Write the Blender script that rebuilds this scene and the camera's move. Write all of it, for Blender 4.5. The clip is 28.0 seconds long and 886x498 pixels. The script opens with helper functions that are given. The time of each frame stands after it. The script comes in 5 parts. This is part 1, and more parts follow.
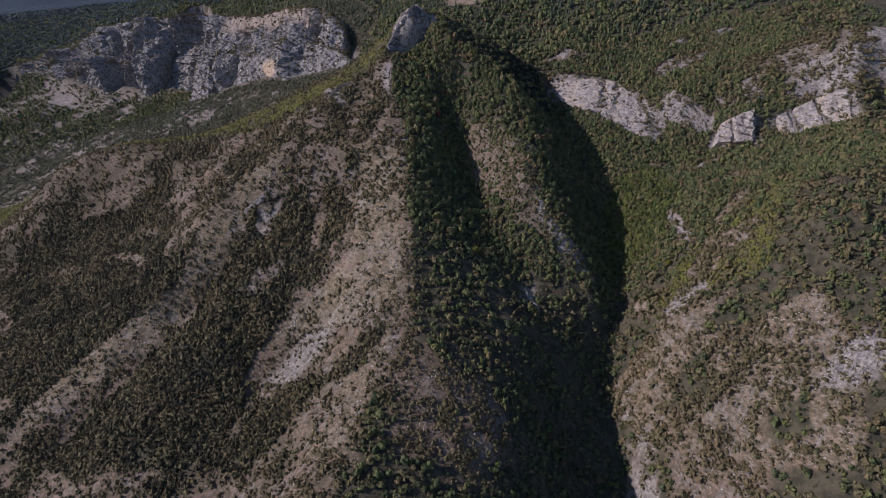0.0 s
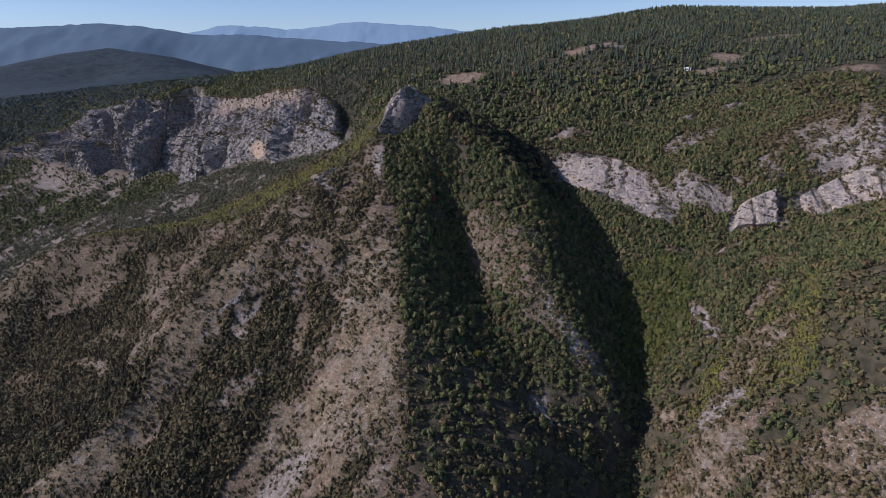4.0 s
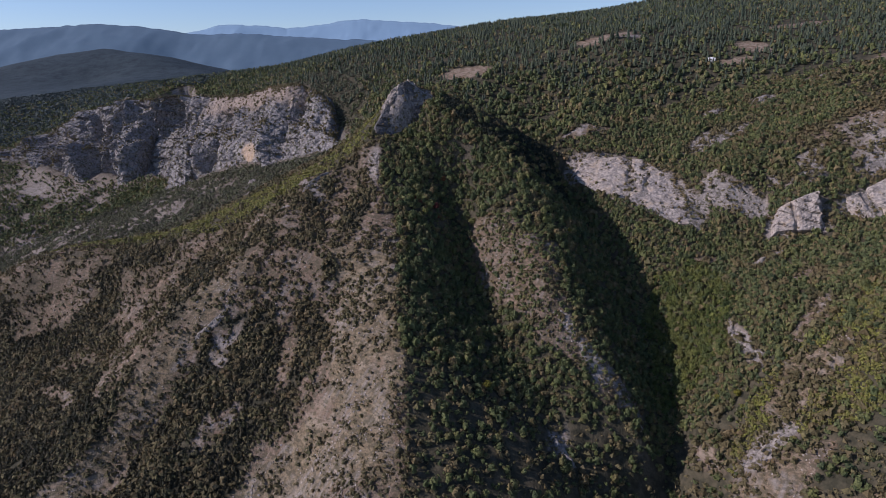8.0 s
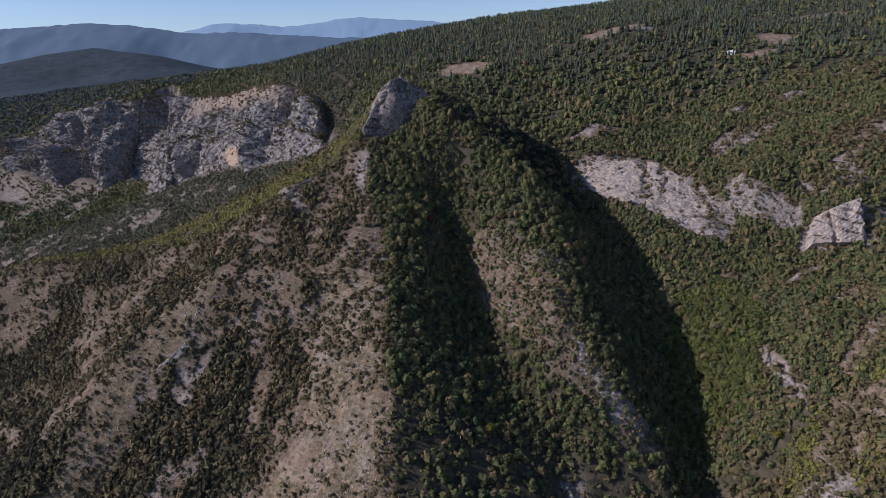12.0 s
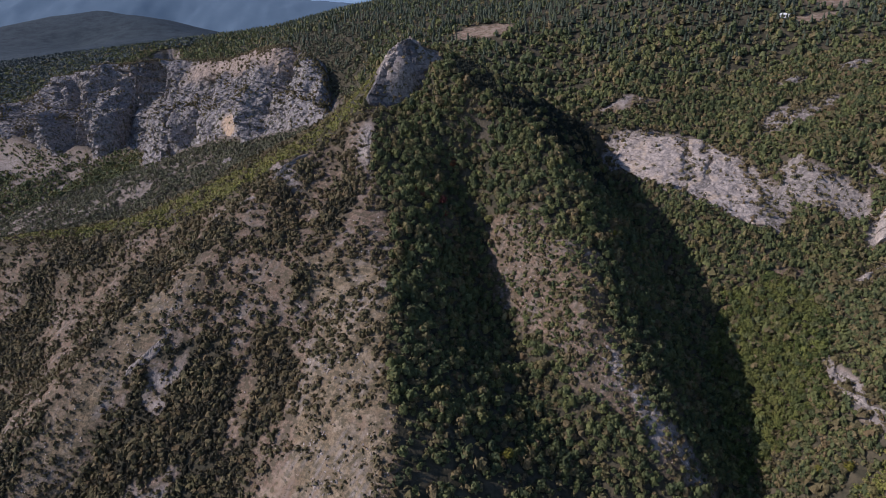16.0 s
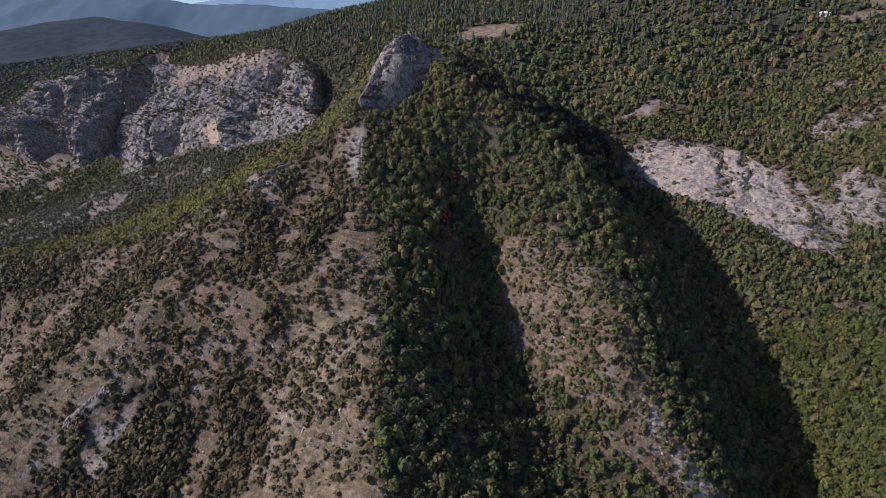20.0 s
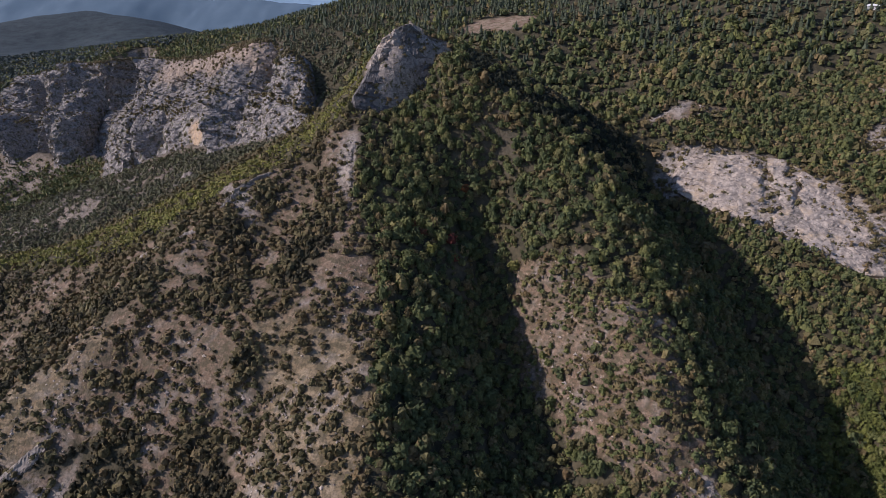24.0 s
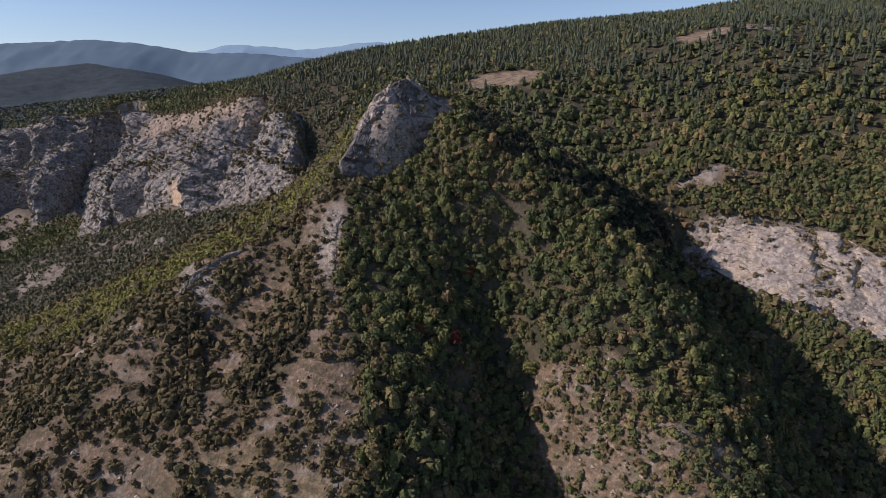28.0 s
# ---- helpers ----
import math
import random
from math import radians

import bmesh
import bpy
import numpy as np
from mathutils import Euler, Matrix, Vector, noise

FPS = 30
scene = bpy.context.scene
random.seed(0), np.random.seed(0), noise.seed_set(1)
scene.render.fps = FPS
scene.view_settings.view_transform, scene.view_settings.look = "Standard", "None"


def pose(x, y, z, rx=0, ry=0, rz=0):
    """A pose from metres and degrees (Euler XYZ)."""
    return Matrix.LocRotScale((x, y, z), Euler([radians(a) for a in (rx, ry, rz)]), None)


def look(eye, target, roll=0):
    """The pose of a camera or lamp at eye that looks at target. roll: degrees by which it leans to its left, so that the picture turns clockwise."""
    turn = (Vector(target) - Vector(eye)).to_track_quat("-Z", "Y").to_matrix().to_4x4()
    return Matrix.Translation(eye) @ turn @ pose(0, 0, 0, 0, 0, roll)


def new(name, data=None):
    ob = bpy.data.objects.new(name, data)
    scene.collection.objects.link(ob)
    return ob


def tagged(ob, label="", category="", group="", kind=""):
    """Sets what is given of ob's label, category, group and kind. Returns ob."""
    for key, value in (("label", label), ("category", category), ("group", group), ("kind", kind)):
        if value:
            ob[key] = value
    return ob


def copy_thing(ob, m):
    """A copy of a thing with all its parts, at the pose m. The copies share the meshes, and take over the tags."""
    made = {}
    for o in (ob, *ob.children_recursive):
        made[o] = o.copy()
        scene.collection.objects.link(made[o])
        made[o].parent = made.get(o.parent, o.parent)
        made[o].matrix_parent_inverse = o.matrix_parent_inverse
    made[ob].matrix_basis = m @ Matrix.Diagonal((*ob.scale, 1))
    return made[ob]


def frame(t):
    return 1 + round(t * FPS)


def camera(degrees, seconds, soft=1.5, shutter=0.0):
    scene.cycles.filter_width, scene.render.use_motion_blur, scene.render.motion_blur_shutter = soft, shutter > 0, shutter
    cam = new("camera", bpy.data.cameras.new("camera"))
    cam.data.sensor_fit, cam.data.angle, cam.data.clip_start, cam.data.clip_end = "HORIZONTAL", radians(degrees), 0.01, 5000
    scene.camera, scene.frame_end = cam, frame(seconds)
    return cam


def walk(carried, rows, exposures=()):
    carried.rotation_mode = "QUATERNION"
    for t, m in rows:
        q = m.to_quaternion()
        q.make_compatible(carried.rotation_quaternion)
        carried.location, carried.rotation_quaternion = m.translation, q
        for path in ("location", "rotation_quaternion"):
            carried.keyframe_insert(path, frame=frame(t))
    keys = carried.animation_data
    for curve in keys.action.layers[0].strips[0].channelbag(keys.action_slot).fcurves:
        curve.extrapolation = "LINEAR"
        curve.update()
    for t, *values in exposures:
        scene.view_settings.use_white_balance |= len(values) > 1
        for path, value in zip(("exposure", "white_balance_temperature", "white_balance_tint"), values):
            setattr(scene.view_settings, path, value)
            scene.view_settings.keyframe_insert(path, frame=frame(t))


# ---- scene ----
cam = camera(70.42, 28.0, soft=0.8)
U, EYE = 1.25, 400.0  # metres to a unit of the plan, height of the first eye
ROWS = [  # seconds; place in plan units from the first eye; pitch, roll, yaw in degrees
    (0.0, 0.00, 0.00, 0.00, -22.00, -0.00, 0.00),
    (0.5, 0.43, 7.22, 0.97, -22.07, 0.13, -0.00),
    (1.0, 0.84, 14.42, 1.94, -21.72, 0.26, -0.04),
    (1.5, 1.25, 21.55, 2.85, -20.09, 0.44, -0.08),
    (2.0, 1.63, 28.55, 3.58, -18.43, 0.60, -0.13),
    (2.5, 1.99, 35.37, 4.07, -16.83, 0.71, -0.17),
    (3.0, 2.32, 42.04, 4.34, -15.95, 0.81, -0.20),
    (3.5, 2.61, 48.64, 4.32, -15.88, 0.90, -0.23),
    (5.5, 3.33, 74.84, 2.68, -15.95, 1.24, -0.36),
    (6.0, 3.42, 81.40, 2.10, -15.98, 1.34, -0.39),
    (6.5, 3.49, 87.95, 1.47, -16.01, 1.43, -0.39),
    (7.0, 3.59, 94.50, 0.86, -16.01, 1.49, -0.17),
    (7.5, 3.74, 101.05, 0.32, -16.02, 1.57, 0.05),
    (8.0, 3.98, 107.60, -0.10, -16.04, 1.66, 0.04),
    (8.5, 4.29, 114.06, -0.40, -15.95, 1.71, 0.03),
    (9.0, 4.67, 120.40, -0.68, -15.99, 1.78, 0.04),
    (9.5, 5.07, 126.64, -0.96, -16.01, 1.83, 0.02),
    (10.0, 5.44, 132.90, -1.22, -16.04, 1.90, -0.00),
    (10.5, 5.79, 139.18, -1.52, -16.07, 1.91, -0.01),
    (11.0, 6.07, 145.47, -1.88, -16.10, 1.94, -0.05),
    (11.5, 6.31, 151.78, -2.38, -16.12, 1.97, -0.06),
    (13.5, 6.62, 177.27, -5.12, -16.25, 1.80, -0.06),
    (14.0, 6.67, 183.62, -5.81, -17.09, 1.70, 0.18),
    (14.5, 6.66, 190.07, -6.49, -19.88, 1.64, 0.69),
    (15.0, 6.45, 196.54, -7.22, -21.01, 1.55, 1.12),
    (15.5, 6.07, 203.02, -7.99, -20.06, 1.45, 1.26),
    (16.0, 5.66, 209.37, -8.84, -18.65, 1.37, 1.25),
    (16.5, 5.26, 215.72, -9.73, -17.85, 1.29, 1.32),
    (17.0, 4.96, 221.99, -10.63, -17.81, 1.21, 1.41),
    (17.5, 4.80, 228.23, -11.56, -17.83, 1.15, 1.41),
    (18.0, 4.69, 234.52, -12.62, -17.81, 1.12, 1.42),
    (18.5, 4.55, 240.92, -13.85, -17.80, 1.13, 1.43),
    (19.0, 4.37, 247.39, -15.16, -17.77, 1.13, 1.44),
    (19.5, 4.16, 253.84, -16.47, -17.73, 1.06, 1.47),
    (20.0, 3.81, 260.24, -17.72, -17.69, 1.03, 1.45),
    (20.5, 3.34, 266.44, -18.78, -17.68, 0.96, 1.44),
    (22.5, 1.13, 290.14, -21.41, -17.80, 0.74, 1.48),
    (23.0, 0.54, 296.04, -21.48, -17.77, 0.70, 1.46),
    (23.5, 0.07, 301.76, -21.17, -17.78, 0.66, 1.48),
    (24.0, -0.21, 307.01, -20.71, -17.81, 0.63, 1.51),
    (24.5, -0.24, 311.55, -20.29, -17.87, 0.62, 1.56),
    (25.0, -0.15, 315.61, -20.00, -17.92, 0.61, 1.64),
    (25.5, -0.13, 319.94, -19.76, -17.96, 0.59, 1.71),
    (26.0, -0.28, 325.13, -19.57, -17.97, 0.53, 1.77),
    (26.5, -0.59, 331.35, -19.35, -16.07, 0.53, 1.77),
    (27.0, -1.01, 338.52, -19.04, -14.83, 0.53, 1.70),
    (27.5, -1.57, 346.42, -18.63, -13.61, 0.54, 1.62),
    (28.0, -2.25, 355.00, -18.18, -13.40, 0.46, 1.49),
]
walk(cam, [(t, pose(U * x, U * y, EYE + U * z, 90 + pitch, roll, yaw)) for t, x, y, z, pitch, roll, yaw in ROWS], [(0, -0.13, 5650, 22), (11, -0.13, 5720, 22), (15, -0.06, 5770, 21), (25, 0.06, 6150, 21), (28, 0.0, 6350, 21)])

# ---- light ----
SUN_AZ, SUN_EL = -98.0, 34.5  # degrees: from the view's axis towards the right, and above the horizon
world = bpy.data.worlds.new("sky")
scene.world = world
world.use_nodes = True
wt = world.node_tree
wt.nodes.clear()
sky = wt.nodes.new("ShaderNodeTexSky")
sky.sky_type, sky.sun_disc = "NISHITA", False
sky.sun_elevation, sky.sun_rotation = radians(SUN_EL), radians(SUN_AZ)
sky.altitude, sky.dust_density, sky.ozone_density = 900, 0.6, 2.6
bg = wt.nodes.new("ShaderNodeBackground")
bg.inputs[1].default_value = 0.115
wo = wt.nodes.new("ShaderNodeOutputWorld")
wt.links.new(sky.outputs[0], bg.inputs[0])
wt.links.new(bg.outputs[0], wo.inputs[0])
sun = new("sun", bpy.data.lights.new("sun", "SUN"))
sun.data.energy, sun.data.angle, sun.data.color = 4.4, radians(0.6), (1.0, 0.9, 0.79)
az, el = radians(SUN_AZ), radians(SUN_EL)
sun_way = Vector((math.sin(az) * math.cos(el), math.cos(az) * math.cos(el), math.sin(el)))
sun.matrix_world = look(sun_way * 900 + Vector((0, 500, 300)), (0, 500, 300))


# ---- noise on arrays ----
def lattice(ix, iy, seed):
    h = (ix.astype(np.int64) * 374761393 + iy.astype(np.int64) * 668265263 + seed * 1442695041) & 0xFFFFFFFF
    h = ((h ^ (h >> 13)) * 1274126177) & 0xFFFFFFFF
    return ((h ^ (h >> 16)) & 0xFFFF) / 65535.0


def vnoise(x, y, seed=0):
    ix, iy = np.floor(x), np.floor(y)
    fx, fy = x - ix, y - iy
    fx, fy = fx * fx * fx * (fx * (6 * fx - 15) + 10), fy * fy * fy * (fy * (6 * fy - 15) + 10)
    a, b = lattice(ix, iy, seed), lattice(ix + 1, iy, seed)
    c, d = lattice(ix, iy + 1, seed), lattice(ix + 1, iy + 1, seed)
    return (a + (b - a) * fx) * (1 - fy) + (c + (d - c) * fx) * fy


def fbm(x, y, size, octaves=4, seed=0, gain=0.5):
    """Fractal noise from -1 to 1 whose widest waves are size long."""
    total, amp, norm = 0.0, 1.0, 0.0
    for k in range(octaves):
        s = size / 2 ** k
        ca, sa = math.cos(k * 0.9 + seed), math.sin(k * 0.9 + seed)
        total = total + amp * (2 * vnoise((x * ca - y * sa) / s + 17.3 * k, (x * sa + y * ca) / s + 9.1 * k, seed + k) - 1)
        norm, amp = norm + amp, amp * gain
    return total / norm


def step(a, b, v):
    q = np.clip((v - a) / (b - a), 0, 1)
    return q * q * (3 - 2 * q)


# ---- the lie of the land: crests, gullies and foot lines, in plan units from the first eye ----
peak = (-26, 648, -10)
summit = [(-49, 632, -33), (-44, 640, -23), (-38, 644, -17), (-32, 647, -12), (-25, 650, -11), (-17, 652, -15)]
spine = [(-26, 632, -20), (-44, 618, -44), (-48, 590, -63), (-44, 556, -82), (-36, 525, -100), (-31, 479, -124), (-23, 422, -155),
         (-22, 380, -184), (-22, 355, -196), (-32, 337, -206), (-47, 305, -219), (-55, 270, -230), (-62, 200, -262)]
west_ridge = [(-40, 648, -22), (-73, 640, -52), (-84, 610, -68), (-93, 575, -80), (-112, 560, -92), (-153, 570, -112), (-200, 590, -127), (-249, 602, -138), (-317, 612, -148), (-363, 616, -155), (-400, 622, -170)]
mid_gully = [(-68, 590, -71), (-71, 562, -89), (-75, 530, -107), (-78, 502, -121)]
west_foot = [(-240, 560, -165), (-320, 570, -200), (-385, 560, -238), (-440, 530, -265)]
rib = [(-139, 514, -124), (-152, 513, -131), (-164, 508, -138), (-180, 494, -153), (-192, 472, -174), (-201, 453, -195), (-220, 428, -222), (-255, 390, -258), (-294, 355, -287), (-330, 320, -310)]
bench = [(-136, 496, -142), (-114, 494, -141), (-95, 491, -142), (-72, 487, -142)]
hollow = [(-132, 484, -156), (-150, 468, -176), (-168, 450, -200), (-186, 428, -224), (-212, 402, -248), (-240, 372, -270), (-262, 345, -290)]
hollow_floor = [(-100, 470, -163), (-118, 455, -178), (-138, 437, -192), (-160, 415, -210), (-181, 394, -226), (-204, 365, -250), (-222, 330, -268), (-232, 295, -290)]
scree = [(-80, 390, -214), (-98, 384, -229), (-112, 374, -240), (-128, 362, -252)]
west_gully = [(-190, 535, -152), (-225, 515, -183), (-258, 500, -205), (-300, 475, -230), (-333, 440, -257), (-370, 400, -287)]
low_west = [(-59, 412, -181), (-70, 345, -225), (-92, 300, -250), (-120, 262, -275)]
gully_one = [(6, 566, -108), (14, 540, -129), (20, 524, -141), (29, 500, -157), (40, 478, -168), (50, 452, -181), (63, 420, -205), (76, 394, -224), (89, 380, -238)]
rib_two = [(16, 595, -82), (28, 560, -99), (40, 538, -106), (57, 516, -113), (66, 492, -129), (78, 478, -149), (91, 461, -169), (106, 434, -197), (112, 424, -206)]
crest_fall = [(92, 640, -88), (104, 622, -104), (112, 600, -120)]
crest_front = [(-12, 636, -20), (2, 614, -37), (21, 604, -49), (40, 594, -60), (58, 582, -71), (72, 568, -82), (92, 560, -108)]
east_crest = [(-17, 648, -10), (2, 656, -21), (30, 666, -37), (49, 670, -47), (66, 670, -56), (91, 662, -72), (100, 656, -82)]
crest_edge = [(72, 568, -84), (92, 575, -102), (114, 566, -130), (118, 535, -150), (120, 490, -178), (124, 455, -202)]
under_cliff = [(112, 634, -101), (126, 606, -112), (150, 582, -124), (174, 562, -133), (200, 554, -136)]
ravine = [(102, 648, -92), (110, 628, -109), (116, 600, -127), (128, 560, -156), (141, 520, -182), (138, 465, -212), (141, 442, -222), (118, 395, -254), (114, 350, -288), (118, 310, -314), (124, 240, -335)]
low_east = [(-9, 345, -203), (12, 315, -222), (28, 290, -238), (20, 255, -256), (58, 382, -212), (42, 345, -224), (50, 305, -250), (76, 372, -246), (80, 335, -282), (86, 298, -304)]
right_spur = [(230, 398, -160), (200, 396, -186), (182, 388, -195), (164, 379, -204), (146, 362, -230), (134, 330, -268), (135, 280, -300)]
right_slope = [(176, 310, -238), (215, 311, -206), (193, 339, -205), (214, 345, -192), (246, 362, -156), (262, 320, -172), (212, 270, -218), (290, 260, -190)]
right_green = [(141, 421, -219), (152, 440, -205), (180, 466, -171), (194, 465, -165), (207, 511, -143), (179, 532, -148), (238, 525, -134), (248, 390, -137), (287, 490, -120), (293, 430, -118), (340, 480, -100), (377, 545, -88)]
cliff_foot_a = [(104, 656, -97), (114, 642, -93), (136, 614, -101), (162, 593, -109), (182, 578, -118), (205, 571, -121)]
cliff_head_a = [(106, 664, -84), (116, 658, -81), (135, 654, -77), (169, 640, -79), (188, 618, -91), (196, 594, -106), (208, 580, -117)]
cliff_foot_b = [(213, 566, -124), (240, 556, -122), (266, 546, -114), (310, 537, -105), (345, 527, -93)]
cliff_head_b = [(212, 592, -88), (222, 583, -94), (246, 570, -108), (260, 564, -96), (274, 562, -90), (298, 562, -90), (330, 560, -80), (352, 545, -68)]
above_cliff = [(128, 680, -56), (143, 690, -48), (217, 630, -72), (282, 600, -70), (333, 600, -46), (362, 570, -40), (420, 560, -40)]
wood_slope = [(6, 817, -4), (47, 778, -8), (100, 740, -30), (192, 800, 26), (302, 748, 5), (335, 786, 18), (245, 700, -30), (408, 690, -8), (397, 850, 36), (91, 900, 22), (500, 700, 5)]
skyline = [(-700, 1700, -12), (-350, 1500, -9), (-207, 1400, 17), (-7, 1250, 55), (122, 1200, 72), (248, 1150, 74), (368, 1150, 93), (557, 1100, 84), (700, 1030, 74), (1000, 1000, 104)]
behind = [(-300, 2100, -60), (0, 1900, 20), (400, 1700, 60), (900, 1600, 70)]
shaded_face = [(9, 601, -61), (-22, 577, -76), (-3, 552, -96), (-10, 515, -114), (-14, 610, -51), (-6, 585, -79)]
saddle = [(-30, 700, -50), (-20, 760, -28), (-70, 800, -32), (60, 690, -70)]
# the long western cliff: foot line and head line, paired
west_cliff_foot = [(-785, 1215, -138), (-700, 1180, -142), (-604, 1115, -151), (-537, 1098, -149), (-470, 1058, -150), (-446, 1058, -146), (-424, 1034, -140), (-398, 1004, -134),
                   (-348, 942, -132), (-318, 920, -127), (-270, 884, -113), (-228, 836, -98), (-189, 794, -92), (-148, 772, -84), (-114, 763, -76), (-94, 757, -64)]
west_cliff_head = [(-850, 1290, -128), (-750, 1268, -103), (-640, 1254, -57), (-550, 1205, -40), (-466, 1150, -33), (-444, 1150, -28), (-424, 1154, -30), (-385, 1120, -34),
                   (-335, 1075, -32), (-308, 1040, -30), (-262, 1000, -28), (-215, 940, -17), (-168, 888, -14), (-134, 850, -26), (-110, 815, -50), (-90, 783, -58)]
head_left = [(x, y + 8, z - 3) for x, y, z in west_cliff_head]
foot_left = [(x, y - 6, z - 2) for x, y, z in west_cliff_foot]
below_left = [(-690, 1050, -190), (-495, 900, -182), (-352, 840, -145), (-208, 735, -112), (-100, 700, -72), (-633, 1095, -176), (-484, 750, -215), (-331, 720, -160), (-250, 660, -140), (-650, 800, -270), (-560, 640, -290)]
plateau = [(-978, 1700, -18), (-666, 1440, -13), (-504, 1400, -3), (-363, 1450, -12), (-300, 1150, -8), (-900, 1450, -50)]
left_hill = [(-1379, 2100, 32), (-1252, 2200, 76), (-1115, 2300, 92), (-844, 2100, 54), (-633, 1900, -8)]
hill_foot = [(-1500, 1850, -40), (-1000, 1950, -10), (-700, 1850, -20), (-520, 2100, -60), (-1100, 2800, -60), (-1700, 1500, -80)]
edges = [(-900, 200, -360), (-600, 350, -330), (-400, 100, -350), (0, 0, -340), (124, 120, -350), (400, 50, -250), (700, 300, -120), (800, 600, -20), (-1100, 800, -250), (1300, 1300, 150),
         (-3900, 0, -200), (-3900, 3900, -150), (0, 3900, -150), (3900, 3900, -100), (3900, 0, 50), (0, -600, -300), (1500, -600, 0), (-1500, -600, -300), (1200, 2500, -20), (3900, -600, 0), (-3900, -600, -250)]
# rock faces: foot line, head line
FACES = {
    "crag": ([(-53, 611, -47), (-45, 614, -48), (-36, 619, -48), (-27, 626, -47), (-19, 633, -44), (-12, 641, -38), (-6, 649, -31)],
             [(-53, 613, -45), (-48, 621, -37), (-43, 629, -28), (-37, 637, -18), (-31, 643, -11), (-26, 646, -9), (-20, 649, -14), (-12, 652, -21), (-5, 654, -27)]),
    "slab": (cliff_foot_a, cliff_head_a),
    "east one": ([(203, 592, -99), (216, 581, -107), (227, 573, -113), (243, 564, -118)], [(205, 603, -87), (219, 589, -94), (233, 581, -100), (246, 571, -106)]),
    "east two": ([(235, 553, -121), (246, 546, -117), (258, 541, -115), (268, 539, -114), (277, 542, -110)], [(241, 562, -111), (250, 557, -103), (260, 552, -96), (270, 550, -92), (279, 552, -99)]),
    "east three": ([(282, 547, -110), (293, 542, -110), (312, 537, -106), (332, 532, -99), (350, 526, -92)], [(284, 553, -101), (298, 553, -96), (323, 555, -84), (338, 552, -77), (352, 542, -72)]),
    "buttress": ([(-376, 944, -143), (-356, 926, -137), (-338, 918, -133), (-322, 924, -130)],
                 [(-368, 962, -96), (-354, 952, -86), (-340, 946, -86), (-328, 946, -96)]),
}
LINES = [(FACES["crag"][0], 6), (summit, 4), (spine, 9), (west_ridge, 12), (west_foot, 16), (mid_gully, 9), (rib, 9), (bench, 9), (hollow, 10), (hollow_floor, 12), (scree, 14), (west_gully, 14), (low_west, 20), (gully_one, 10), (rib_two, 10), (east_crest, 10), (crest_edge, 10), (crest_fall, 10), (crest_front, 10),
         (ravine, 10), (under_cliff, 9), (right_spur, 14), (cliff_foot_a, 7), (cliff_head_a, 7), (cliff_foot_b, 8), (cliff_head_b, 8), (skyline, 60), (head_left, 20), (foot_left, 20), (left_hill, 80)]
SPOTS = [shaded_face, low_east, right_slope, right_green, above_cliff, wood_slope, behind, saddle, below_left, plateau, hill_foot, edges, [peak]]


def along(line, gap):
    out = []
    for a, b in zip(line, line[1:]):
        a, b = np.array(a, float), np.array(b, float)
        n = max(1, int(round(np.linalg.norm(b - a) / gap)))
        out += [a + (b - a) * k / n for k in range(n)]
    return out + [np.array(line[-1], float)]


knots = np.array([p for line, gap in LINES for p in along(line, gap)] + [np.array(p, float) for s in SPOTS for p in s])
base = np.column_stack([np.ones(len(knots)), knots[:, 0] / 1000, knots[:, 1] / 1000])
dist = np.hypot(knots[:, None, 0] - knots[None, :, 0], knots[:, None, 1] - knots[None, :, 1])
lhs = np.zeros((len(knots) + 3, len(knots) + 3))
lhs[:-3, :-3] = -dist + 1.5 * np.eye(len(knots))
lhs[:-3, -3:], lhs[-3:, :-3] = base, base.T
weights = np.linalg.solve(lhs, np.append(knots[:, 2], [0, 0, 0]))


def lie(x, y):
    """Height of the smooth land over plan places, in plan units."""
    x, y = np.asarray(x, float).ravel(), np.asarray(y, float).ravel()
    out = np.empty(len(x))
    for k in range(0, len(x), 20000):
        a, b = x[k:k + 20000].astype(np.float32), y[k:k + 20000].astype(np.float32)
        r = np.sqrt((a[:, None] - knots[None, :, 0].astype(np.float32)) ** 2 + (b[:, None] - knots[None, :, 1].astype(np.float32)) ** 2)
        out[k:k + 20000] = -(r @ weights[:-3].astype(np.float32)) + weights[-3] + weights[-2] * a / 1000 + weights[-1] * b / 1000
    return out


def axis(fine_from, fine_to, gap, low, high, growth):
    mid = list(np.arange(fine_from, fine_to, gap))
    left, right, g = [mid[0]], [mid[-1]], gap
    while left[-1] > low:
        g *= growth
        left.append(left[-1] - g)
    g = gap
    while right[-1] < high:
        g *= growth
        right.append(right[-1] + g)
    return np.array(left[:0:-1] + mid + right[1:])


XS = axis(-305, 345, 2.35, -3800, 3800, 1.04)
YS = axis(208, 668, 2.35, -500, 3850, 1.021)
GX, GY = np.meshgrid(XS, YS)
GZ = lie(GX, GY).reshape(GX.shape)
def near_line(x, y, line, width):
    """1 along a line of the plan, fading to 0 at the width from it."""
    q = np.array(along(line, 12))
    d = np.full(np.shape(x), 1e9)
    for p in q:
        d = np.minimum(d, np.hypot(x - p[0], y - p[1]))
    return step(width, 0.35 * width, d)


def spread(line, n):
    q = np.array(line, float)
    d = np.append(0, np.cumsum(np.linalg.norm(np.diff(q, axis=0), axis=1)))
    u = np.linspace(0, d[-1], n)
    return np.column_stack([np.interp(u, d, q[:, k]) for k in range(3)])


